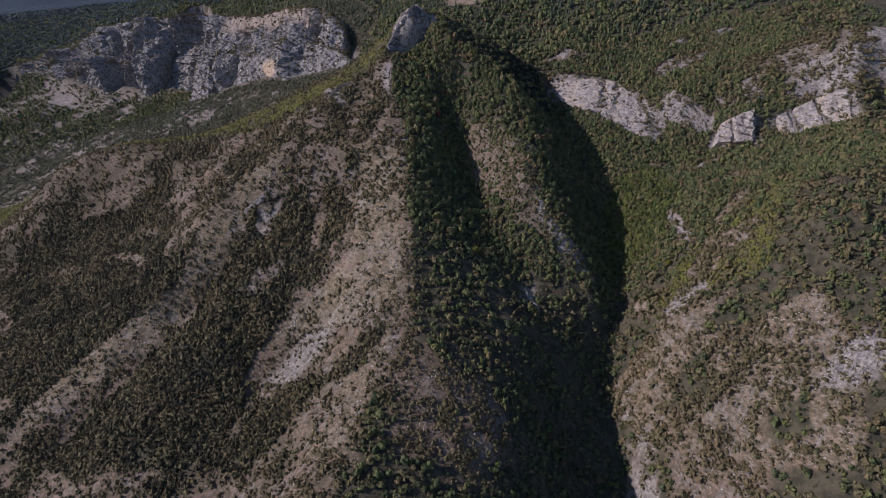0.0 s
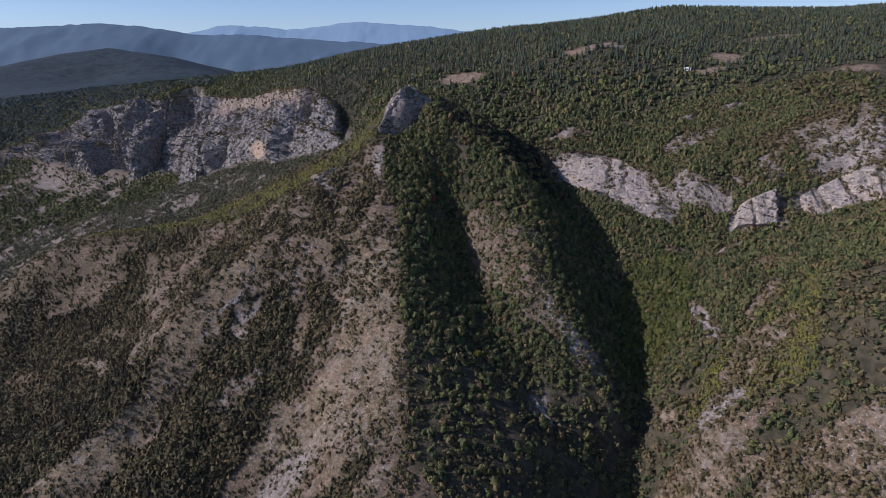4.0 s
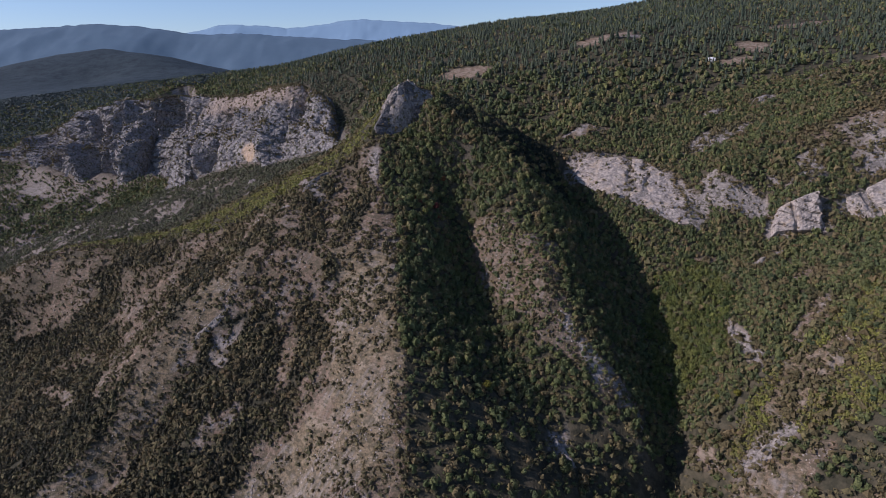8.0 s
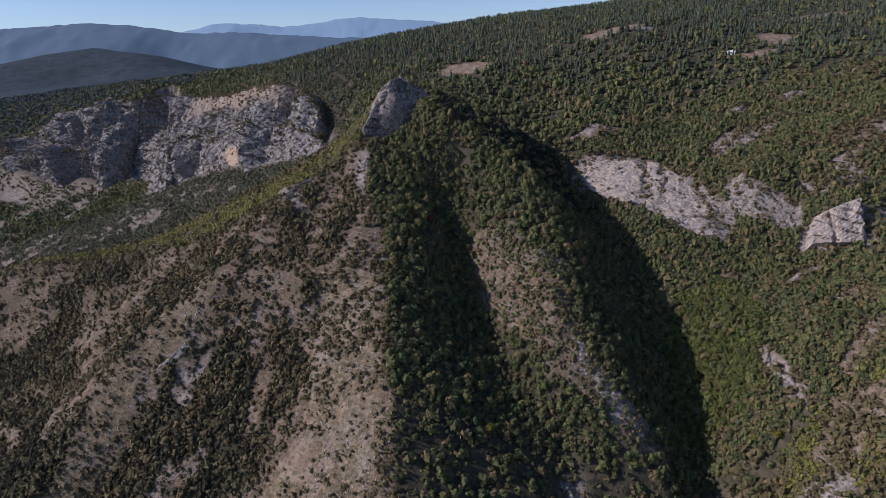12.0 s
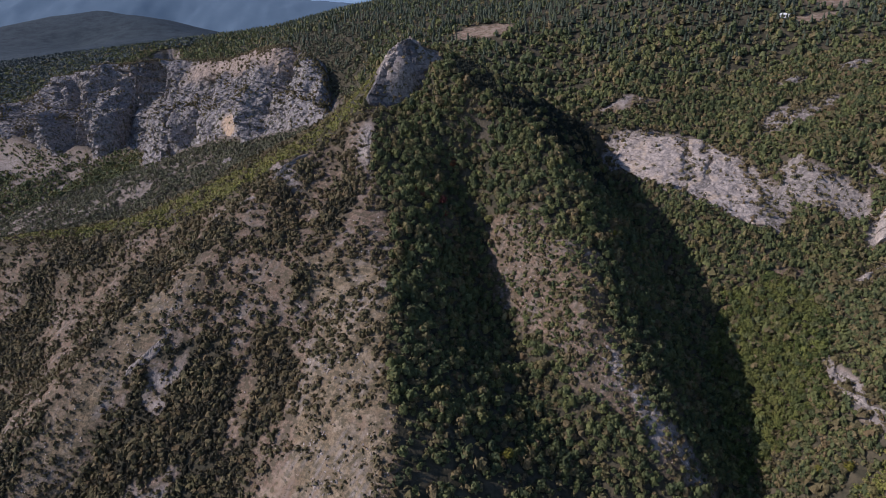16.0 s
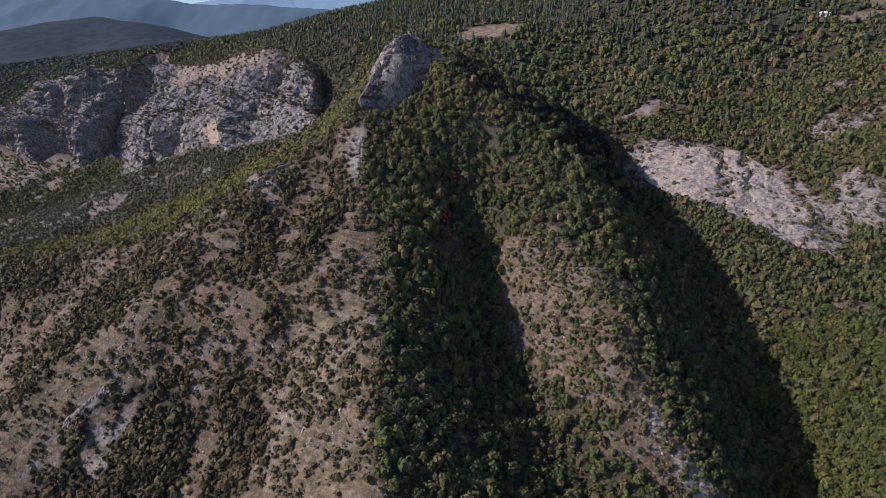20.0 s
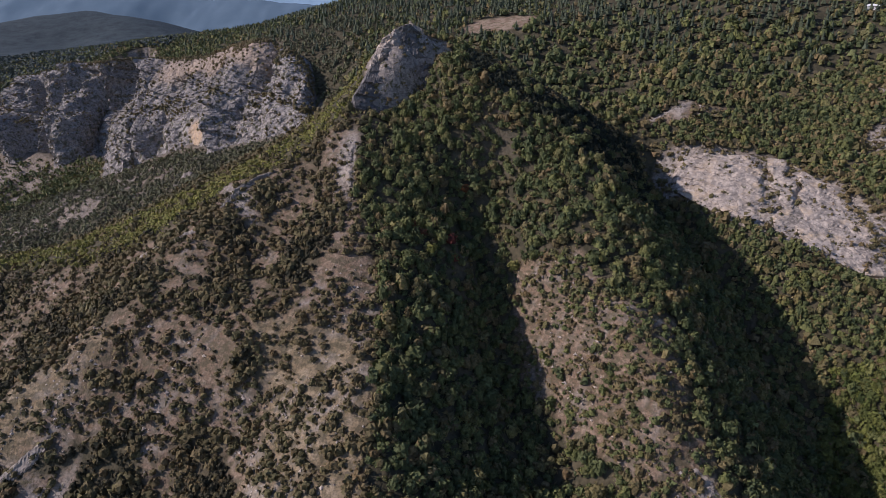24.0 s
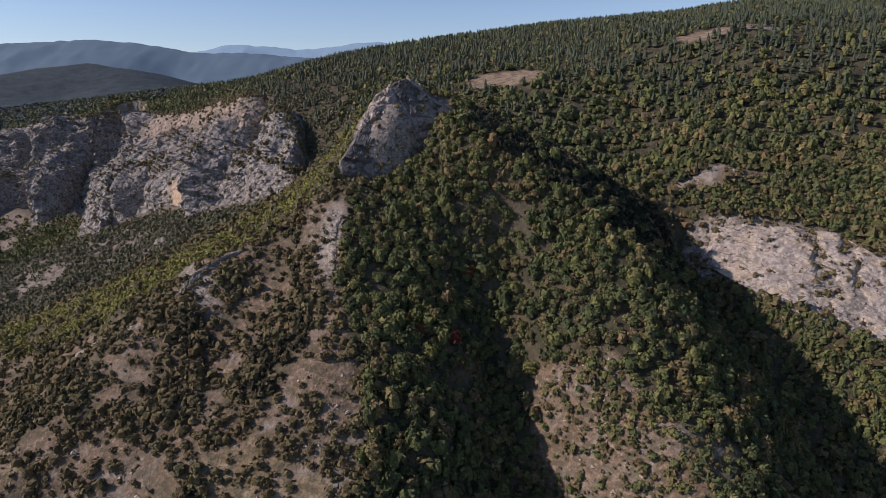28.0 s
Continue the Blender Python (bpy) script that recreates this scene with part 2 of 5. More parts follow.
def line_y(line, x):
    q = np.array(sorted((p[0], p[1]) for p in line))
    return np.interp(x, q[:, 0], q[:, 1], left=-1, right=-1)


# broken relief: buttresses and rills, ledges, then stones
steep = np.hypot(*np.gradient(GZ, YS, XS))
warp = fbm(GX, GY, 60, 3, 5) * 8
GZ += 4.0 * fbm(GX, GY, 70, 4, 1) * step(0.1, 0.5, steep) + 2.0 * fbm(GX + warp, GY, 22, 4, 2) * step(0.15, 0.6, steep)
ridged = 1 - np.abs(fbm(GX + warp, GY * 0.5, 26, 3, 8))
GZ += 2.2 * (ridged - 0.75) * step(0.3, 0.7, steep)
# the ground drops away behind the long western cliff
band = step(-14, 10, GY - line_y(foot_left, GX)) * step(-8, -24, GY - line_y(head_left, GX)) * (GX < -96) * (GX > -845)
BAND = band
GZ -= (48 + 110 * np.exp(-((GX + 424) / 46) ** 2)) * step(0, 26, GY - line_y(west_cliff_foot, GX)) * step(-4, -42, GY - line_y(west_cliff_head, GX) - 45 * np.exp(-((GX + 424) / 40) ** 2)) * step(-135, -190, GX) * (GX > -840)
crag = step(0.85, 1.5, steep) * (1 - band)
GZ += crag * 2.0 * fbm(GX, GY, 9, 3, 3)
far = step(900, 1600, np.hypot(GX, GY))
GZ += far * 12 * fbm(GX, GY, 260, 4, 4)
lower_left = step(-90, -260, GX) * step(0, -40, GY - line_y(foot_left, GX)) * step(610, 680, GY + 0.1 * GX)
GZ += lower_left * (16 * (0.3 - np.abs(fbm(GX * 0.85 - GY * 0.5, GX * 0.35 + GY * 0.6, 150, 4, 33))) + 4 * fbm(GX, GY, 24, 3, 34))
# small ledges of the bedded limestone
bed = (GZ + 4.0 * fbm(GX, GY, 24, 4, 18) + 0.12 * GX) / 3.6
GZ += 0.5 * (np.abs((bed % 1.0) - 0.5) * 2 - 0.5) * step(0.35, 0.7, steep) * step(1100, 800, GY)
GZ += 0.35 * fbm(GX, GY, 5, 2, 19) * step(800, 650, GY)
# the ground steps back behind the rock faces
FACE = np.zeros(GX.shape)
for foot, head in FACES.values():
    f, h = spread(foot, 40), spread(head, 40)
    reach = 0.2 * np.linalg.norm((h - f)[:, :2], axis=1).mean() + 1.8
    x0, x1 = np.searchsorted(XS, [min(f[:, 0].min(), h[:, 0].min()) - 12, max(f[:, 0].max(), h[:, 0].max()) + 12])
    y0, y1 = np.searchsorted(YS, [min(f[:, 1].min(), h[:, 1].min()) - 12, max(f[:, 1].max(), h[:, 1].max()) + 12])
    d = np.full((y1 - y0, x1 - x0), 1e9)
    for v in (0.1, 0.37, 0.63, 0.9):
        for p in f[3:-3] + (h - f)[3:-3] * v:
            d = np.minimum(d, np.hypot(GX[y0:y1, x0:x1] - p[0], GY[y0:y1, x0:x1] - p[1]))
    FACE[y0:y1, x0:x1] = np.maximum(FACE[y0:y1, x0:x1], step(reach * 1.15, reach * 0.7, d))
GZ -= 2.0 * FACE
slope = np.hypot(*np.gradient(GZ, YS, XS))


def sample(grid, x, y):
    """Value of a grid over plan places."""
    fx, fy = np.interp(x, XS, np.arange(len(XS))), np.interp(y, YS, np.arange(len(YS)))
    ix, iy = np.clip(fx.astype(int), 0, len(XS) - 2), np.clip(fy.astype(int), 0, len(YS) - 2)
    u, v = fx - ix, fy - iy
    return (grid[iy, ix] * (1 - u) + grid[iy, ix + 1] * u) * (1 - v) + (grid[iy + 1, ix] * (1 - u) + grid[iy + 1, ix + 1] * u) * v


def line_x(line, y):
    q = np.array(sorted((p[1], p[0]) for p in line))
    return np.interp(y, q[:, 0], q[:, 1])


def patch(x, y, cx, cy, rx, ry, turn=0.0):
    """1 inside an uneven ellipse, 0 outside."""
    c, s = math.cos(radians(turn)), math.sin(radians(turn))
    u, v = ((x - cx) * c + (y - cy) * s) / rx, (-(x - cx) * s + (y - cy) * c) / ry
    return step(1.4, 0.6, np.hypot(u, v) + 0.45 * fbm(x, y, max(rx, ry) * 0.8, 3, 6))


# ---- land cover ----
BARE = [(160, 306, 26, 40), (188, 545, 16, 6), (162, 472, 9, 5), (318, 606, 46, 14), (-200, 860, 42, 34, -60),
        (-190, 745, 10, 8), (2, 305, 34, 30, -40), (-24, 330, 16, 20), (16, 606, 4, 3)]
EARTH = [(28, 800, 28, 15), (180, 822, 40, 10, 10), (314, 768, 15, 16, 20), (284, 741, 18, 6), (408, 846, 46, 9, 14), (420, 705, 20, 9)]
STONY = [(186, 471, 4, 26, 4), (224, 527, 14, 5, 20), (-50, 582, 5, 17), (-97, 572, 6, 18, 35),
         (236, 306, 20, 12), (172, 402, 16, 8, 20), (-20, 640, 11, 7), (279, 669, 12, 4), (238, 669, 10, 4), (339, 681, 14, 4), (-185, 884, 34, 20, -50), (-549, 1219, 24, 10), (346, 572, 34, 20), (392, 580, 30, 24), (236, 640, 30, 8, 12), (205, 812, 12, 4)]


# plots of the plan: outlines of copses, bare strips, gravel and rock
PLOTS = {}
PLOTS["face scrub"] = [(-113, 559), (-100, 585), (-78, 597), (-67, 575), (-65, 531), (-67, 499), (-81, 488), (-132, 494), (-130, 512), (-119, 533)]
PLOTS["west thicket"] = [(-347, 546), (-303, 532), (-257, 517), (-210, 484), (-199, 456), (-221, 459), (-246, 466), (-236, 442), (-223, 425), (-234, 418), (-267, 427)]
PLOTS["west green"] = [(-357, 562), (-309, 567), (-262, 576), (-221, 568), (-236, 558), (-287, 556), (-328, 546), (-346, 544)]
PLOTS["hollow wood"] = [(-140, 491), (-153, 472), (-172, 450), (-190, 425), (-212, 404), (-232, 386), (-252, 362), (-267, 337), (-232, 310), (-150, 303), (-139, 333), (-136, 361), (-127, 388), (-113, 408), (-104, 435), (-103, 478), (-113, 490)]
PLOTS["fold thicket"] = [(-374, 504), (-306, 501), (-222, 466), (-204, 455), (-209, 436), (-246, 417), (-280, 403), (-318, 388), (-372, 477)]
PLOTS["hollow copse"] = [(-96, 492), (-84, 492), (-73, 482), (-71, 454), (-84, 444), (-92, 434), (-97, 425), (-102, 435), (-95, 454), (-97, 478)]
PLOTS["rib copse"] = [(-200, 546), (-159, 509), (-154, 497), (-166, 485), (-179, 480), (-206, 529)]
PLOTS["spine grass"] = [(-73, 512), (-32, 506), (-27, 436), (-20, 427), (-26, 402), (-26, 363), (-119, 396), (-100, 409), (-85, 419), (-66, 427), (-69, 452), (-65, 479)]
PLOTS["spine pale"] = [(-63, 603), (-47, 594), (-46, 569), (-33, 532), (-28, 487), (-54, 495), (-61, 520), (-49, 539)]
PLOTS["west bare a"] = [(-370, 609), (-300, 627), (-199, 562), (-227, 569), (-279, 577), (-313, 576), (-351, 577), (-363, 592)]
PLOTS["west bare b"] = [(-257, 572), (-211, 568), (-157, 511), (-205, 551), (-185, 490), (-186, 470), (-200, 458), (-222, 462), (-228, 486), (-236, 523)]
PLOTS["west bare c"] = [(-293, 516), (-279, 513), (-240, 470), (-250, 473)]
PLOTS["hollow grey a"] = [(-145, 483), (-131, 486), (-135, 463), (-147, 469)]
PLOTS["hollow grey b"] = [(-147, 419), (-141, 434), (-122, 442), (-120, 435), (-133, 420)]
PLOTS["spine bare a"] = [(-55, 438), (-42, 436), (-24, 425), (-23, 419), (-52, 431)]
PLOTS["terrace patch"] = [(-66, 427), (-37, 429), (-33, 419), (-48, 408), (-47, 397), (-64, 404)]
PLOTS["spine bare b"] = [(-81, 425), (-70, 428), (-49, 416), (-50, 409), (-35, 404), (-52, 404), (-59, 397), (-68, 411)]
PLOTS["low green"] = [(-30, 364), (-49, 337), (-92, 335), (-115, 297), (-144, 303), (-120, 343), (-80, 349), (-47, 358)]
PLOTS["low spine bare"] = [(-62, 329), (-33, 357), (-44, 319), (-47, 265), (-88, 285)]
PLOTS["low hollow wood"] = [(-135, 357), (-173, 380), (-208, 334), (-231, 317), (-150, 303), (-141, 329)]
PLOTS["low west wood"] = [(-416, 546), (-383, 550), (-290, 460), (-269, 395), (-288, 381), (-307, 369)]
PLOTS["rib two bare"] = [(21, 557), (46, 547), (61, 522), (77, 520), (74, 489), (78, 482), (76, 498), (75, 474), (87, 464), (107, 454), (119, 446), (103, 431), (83, 445), (74, 454), (61, 465), (52, 482), (29, 511), (22, 531)]
PLOTS["east bare a"] = [(215, 464), (233, 475), (239, 466), (213, 448), (207, 451)]
PLOTS["east bare b"] = [(176, 423), (198, 441), (229, 439), (233, 426), (204, 413), (185, 412)]
PLOTS["east bare c"] = [(236, 507), (251, 500), (242, 483), (230, 491)]
PLOTS["lower east bare"] = [(140, 389), (178, 391), (186, 384), (168, 360), (199, 357), (230, 358), (246, 340), (243, 314), (218, 259), (154, 302), (131, 338), (120, 378)]
PLOTS["spur bare"] = [(148, 396), (169, 394), (185, 388), (199, 387), (194, 382), (179, 375), (171, 371)]
PLOTS["lower east copse"] = [(156, 349), (176, 355), (164, 331), (146, 334)]
PLOTS["lower east copse b"] = [(191, 306), (208, 302), (205, 281), (188, 289)]
PLOTS["east thicket"] = [(245, 390), (289, 406), (244, 313), (237, 339), (239, 365)]
PLOTS["above slab"] = [(104, 682), (131, 683), (151, 681), (146, 671), (112, 672)]
PLOTS["shade gap"] = [(2, 326), (26, 337), (35, 318), (43, 291), (14, 275), (-1, 292)]
PLOTS["rib two rock"] = [(79, 466), (92, 463), (106, 451), (120, 445), (103, 431), (86, 445)]
PLOTS["shade rock"] = [(60, 423), (69, 426), (72, 417), (61, 404), (55, 409)]
PLOTS["upper rock a"] = [(259, 591), (286, 600), (300, 594), (284, 567), (269, 564), (255, 568), (247, 581)]
PLOTS["upper rock b"] = [(311, 605), (342, 603), (331, 580), (308, 589)]
PLOTS["left rock a"] = [(-559, 907), (-570, 978), (-570, 1081), (-527, 1067), (-478, 927), (-481, 851)]
PLOTS["left rock b"] = [(-736, 1136), (-702, 1147), (-596, 1095), (-617, 1073), (-619, 1043), (-669, 1066)]
PLOTS["left rock c"] = [(-197, 704), (-210, 759), (-174, 719), (-163, 666), (-173, 640)]
PLOTS["ravine earth"] = [(142, 434), (154, 422), (153, 408), (140, 418)]
PLOTS["lush"] = [(155, 545), (178, 548), (198, 517), (184, 490), (175, 463), (164, 464), (154, 464), (139, 453), (133, 465), (144, 522)]
PLOTS["yellowing"] = [(188, 442), (224, 452), (269, 472), (219, 387), (196, 396), (171, 399), (154, 401), (160, 417)]
PLOTS["crag"] = [(-51, 613), (-47, 628), (-42, 646), (-26, 654), (-14, 653), (-14, 645), (-21, 636), (-28, 629), (-36, 622), (-45, 616)]
PLOTS["dark flank"] = [(-6, 652), (2, 659), (30, 669), (66, 673), (92, 665), (104, 640), (108, 604), (92, 584), (74, 582), (58, 594), (40, 604), (22, 614), (4, 624), (-4, 638)]
COVER = (  # what a plot carries, how much of it, and the plot
    ("wood", 0.02, "crag"), ("wood", 0.95, "dark flank"), ("wood", 0.62, "face scrub"), ("wood", 0.84, "west thicket"), ("wood", 0.92, "west green"), ("wood", 0.98, "hollow wood"), ("wood", 0.90, "fold thicket"), ("wood", 0.86, "hollow copse"), ("wood", 0.84, "rib copse"),
    ("wood", 0.30, "spine grass"), ("wood", 0.34, "spine pale"), ("wood", 0.6, "west bare a"), ("wood", 0.48, "west bare b"), ("wood", 0.2, "west bare c"),
    ("wood", 0.25, "hollow grey a"), ("wood", 0.22, "hollow grey b"), ("wood", 0.08, "spine bare a"), ("wood", 0.08, "terrace patch"),
    ("wood", 0.08, "spine bare b"), ("wood", 0.80, "low green"), ("wood", 0.25, "low spine bare"), ("wood", 0.97, "low hollow wood"), ("wood", 0.88, "low west wood"),
    ("wood", 0.30, "rib two bare"), ("wood", 0.25, "east bare a"), ("wood", 0.28, "east bare b"), ("wood", 0.25, "east bare c"), ("wood", 0.32, "lower east bare"),
    ("wood", 0.15, "spur bare"), ("wood", 0.90, "lower east copse"), ("wood", 0.85, "lower east copse b"), ("wood", 0.90, "east thicket"), ("wood", 0.20, "above slab"),
    ("wood", 0.35, "shade gap"), ("grass", 1.00, "spine grass"), ("grass", 0.70, "low green"), ("grass", 0.60, "low spine bare"),
    ("grass", 0.55, "lower east bare"), ("grass", 0.60, "east bare b"), ("rock", 1.00, "crag"), ("rock", 0.60, "hollow grey b"), ("rock", 0.50, "hollow grey a"),
    ("rock", 0.80, "rib two rock"), ("rock", 0.70, "shade rock"), ("rock", 0.60, "upper rock a"), ("rock", 0.60, "upper rock b"), ("rock", 0.55, "above slab"), ("rock", 0.25, "left rock a"),
    ("rock", 0.35, "left rock b"), ("rock", 0.35, "left rock c"), ("soil", 0.80, "spine bare b"), ("soil", 0.70, "spine bare a"), ("soil", 0.80, "ravine earth"), ("lush", 1.00, "lush"),
    ("yellow", 1.00, "yellowing"), ("yellow", 0.80, "low green"), ("yellow", 0.50, "west green"),
)


def plot(x, y, outline, soft=5.0):
    """1 inside an outline of the plan with ragged edges, 0 outside."""
    q = np.array(outline, float)
    out = np.zeros(x.shape)
    near_by = (x > q[:, 0].min() - 14) & (x < q[:, 0].max() + 14) & (y > q[:, 1].min() - 14) & (y < q[:, 1].max() + 14)
    a, b = x[near_by], y[near_by]
    a, b = a + 5 * fbm(a, b, 16, 3, 71), b + 5 * fbm(a, b, 16, 3, 72)
    gap, odd = np.full(a.shape, 1e9), np.zeros(a.shape, bool)
    for (px, py), (qx, qy) in zip(q, np.roll(q, -1, axis=0)):
        dx, dy = qx - px, qy - py
        u = np.clip(((a - px) * dx + (b - py) * dy) / (dx * dx + dy * dy + 1e-9), 0, 1)
        gap = np.minimum(gap, np.hypot(a - px - u * dx, b - py - u * dy))
        odd ^= ((py > b) != (qy > b)) & (a < px + (b - py) * dx / (dy if dy else 1e-9))
    out[near_by] = step(-0.5, 0.5, np.where(odd, gap, -gap) / soft)
    return out


shelf = [(-138, 490, 0), (-117, 496, 0), (-94, 497, 0), (-74, 491, 0), (-66, 476, 0), (-64, 464, 0)]
sun_rib = [(-140, 512, 0), (-155, 502, 0), (-170, 480, 0), (-189, 453, 0), (-203, 431, 0), (-222, 415, 0), (-265, 394, 0), (-288, 374, 0)]
GREEN_EDGE = [-420, -320, -250, -153, -110, -84, -62, -48, -40], [658, 632, 612, 570, 566, 586, 598, 610, 622]


def cover(x, y):
    """How wooded, how earthy and how stony each place is."""
    n1, n2 = fbm(x, y, 34, 3, 11), fbm(x, y, 120, 3, 12)
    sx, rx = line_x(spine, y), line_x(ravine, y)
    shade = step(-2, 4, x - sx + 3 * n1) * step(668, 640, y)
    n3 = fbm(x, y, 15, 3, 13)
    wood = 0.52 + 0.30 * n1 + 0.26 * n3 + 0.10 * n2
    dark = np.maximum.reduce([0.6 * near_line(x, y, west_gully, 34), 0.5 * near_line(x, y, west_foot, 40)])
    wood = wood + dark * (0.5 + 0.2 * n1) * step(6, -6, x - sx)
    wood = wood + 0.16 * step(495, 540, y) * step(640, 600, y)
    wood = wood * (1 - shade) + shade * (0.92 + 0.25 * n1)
    right = step(-8, 8, x - rx)
    wood = wood * (1 - right) + right * (0.92 + 0.25 * n1)
    back = step(640, 675, y - 0.2 * np.abs(x))
    wood = wood * (1 - back) + back * (1.0 + 0.2 * n2)
    green = step(0, 14, y - np.interp(x, *GREEN_EDGE)) * step(-30, -42, x)
    back_slope = green
    green = green * step(95, 40, y - np.interp(x, *GREEN_EDGE) + 14 * n1)
    wood = wood * (1 - back_slope) + back_slope * (0.93 + 0.2 * n1)
    for p in BARE:
        wood = wood - (0.48 + 0.35 * n1) * patch(x, y, *p)
    soil, rock = 0 * x, 0 * x
    grey = fbm(0.8 * x - 0.6 * y, 0.35 * (0.6 * x + 0.8 * y), 46, 4, 23) + 0.6 * fbm(x, y, 9, 3, 24) + 0.3 * step(-230, -420, x)
    rock = rock + back_slope * (1 - green) * step(0.12, 0.5, grey) * step(-150, -260, x) * (y < line_y(foot_left, x) + 4) * 0.62
    grass, lush, yellow = 0 * x, 0 * x, 0 * x
    for kind, much, key in COVER:
        inside = plot(x, y, PLOTS[key])
        if kind == "wood":
            wood = wood * (1 - inside) + inside * (much + (0.22 * n1 + 0.24 * n3) * (1 if 0.1 < much < 0.8 else 0.5))
        elif kind == "grass":
            grass = np.maximum(grass, inside * much)
        elif kind == "rock":
            rock = np.maximum(rock, inside * step(-0.3, 0.2, fbm(x, y, 13, 3, 25) + 0.4 * fbm(x, y, 5, 2, 26) + much - 0.65))
        elif kind == "soil":
            soil = np.maximum(soil, inside * much * step(-0.4, 0.1, n3))
        elif kind == "lush":
            lush = np.maximum(lush, inside * much)
        else:
            yellow = np.maximum(yellow, inside * much)
    path = near_line(x, y, shelf, 5.0) * step(-0.5, -0.1, n3)
    edge = near_line(x + 6 * n3, y + 5 * n1, sun_rib, 15) * step(-0.5, 0.1, n3 + 0.3)
    wood = wood * (1 - np.maximum(path, 0.85 * edge)) + path * 0.03 + 0.85 * edge * (0.22 + 0.25 * n3)
    grass, rock = np.maximum(grass, edge), np.maximum(rock, 0.4 * path)
    for p in EARTH:
        soil = np.maximum(soil, patch(x, y, *p))
    for p in STONY:
        rock = np.maximum(rock, patch(x, y, *p))
    return np.clip(wood * (1 - 0.93 * soil), 0, 1), soil, rock, green, grass, lush, yellow


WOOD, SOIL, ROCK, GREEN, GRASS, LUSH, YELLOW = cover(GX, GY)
ROCK = np.maximum(ROCK, step(1.75, 2.2, slope + 0.3 * fbm(GX, GY, 14, 3, 21)) * (1 - 0.9 * (GX < line_x(ravine, GY)) * (GY < 660)))
ROCK = np.maximum(ROCK * (1 - BAND), 0.5 * BAND)
# pale gravel shows along the small ledges
LEDGE = step(0.55, 0.15, np.abs((bed % 1.0) - 0.5) * 2) * step(0.3, 0.55, steep) * step(-0.15, 0.3, fbm(GX, GY, 11, 3, 28)) * step(700, 640, GY)
ROCK = np.maximum(ROCK, 0.75 * LEDGE * step(0.7, 0.35, WOOD))
SCREE = patch(GX, GY, -98, 371, 24, 13, 35)
WOOD = WOOD * (1 - BAND) * (1 - 0.86 * ROCK) * (1 - 0.8 * SCREE) * (1 - FACE ** 2)
ROCK = np.maximum(ROCK, FACE)
FLANK = plot(GX, GY, PLOTS["dark flank"])
FOREST = step(1180, 1260, GY) * step(-380, -460, GX) * np.maximum(step(-840, -860, GX), step(0, 14, GY - line_y(head_left, GX)))


# ---- materials ----
def material(name, rough=0.9):
    m = bpy.data.materials.new(name)
    m.use_nodes = True
    t = m.node_tree
    shader = t.nodes["Principled BSDF"]
    shader.inputs["Roughness"].default_value = rough
    shader.inputs["Specular IOR Level"].default_value = 0.15
    return m, t, shader


def node(t, kind, **sockets):
    n = t.nodes.new(kind)
    for key, value in sockets.items():
        sock = n.inputs[key.replace("_", " ")]
        if isinstance(value, bpy.types.NodeSocket):
            t.links.new(value, sock)
        else:
            sock.default_value = value
    return n


def noise_tex(t, where, size, detail=4.0, rough=0.6):
    """Noise over real metres, waves size long."""
    n = node(t, "ShaderNodeTexNoise", Vector=where, Scale=1.0 / size, Detail=detail, Roughness=rough)
    return n.outputs["Fac"]


def ramp(t, fac, *stops):
    n = node(t, "ShaderNodeValToRGB", Fac=fac)
    e = n.color_ramp.elements
    while len(e) < len(stops):
        e.new(0.5)
    for item, (at, colour) in zip(e, stops):
        item.position = at
        item.color = (*colour, 1) if isinstance(colour, tuple) else (colour, colour, colour, 1)
    return n.outputs["Color"]


def blend(t, fac, a, b, way="MIX"):
    n = t.nodes.new("ShaderNodeMix")
    n.data_type, n.blend_type = "RGBA", way
    for sock, value in ((n.inputs[0], fac), (n.inputs[6], a), (n.inputs[7], b)):
        if isinstance(value, bpy.types.NodeSocket):
            t.links.new(value, sock)
        else:
            sock.default_value = (*value, 1) if isinstance(value, tuple) else value
    return n.outputs[2]


def bump(t, shader, height, strength, distance):
    n = node(t, "ShaderNodeBump", Height=height, Strength=strength, Distance=distance)
    t.links.new(n.outputs[0], shader.inputs["Normal"])


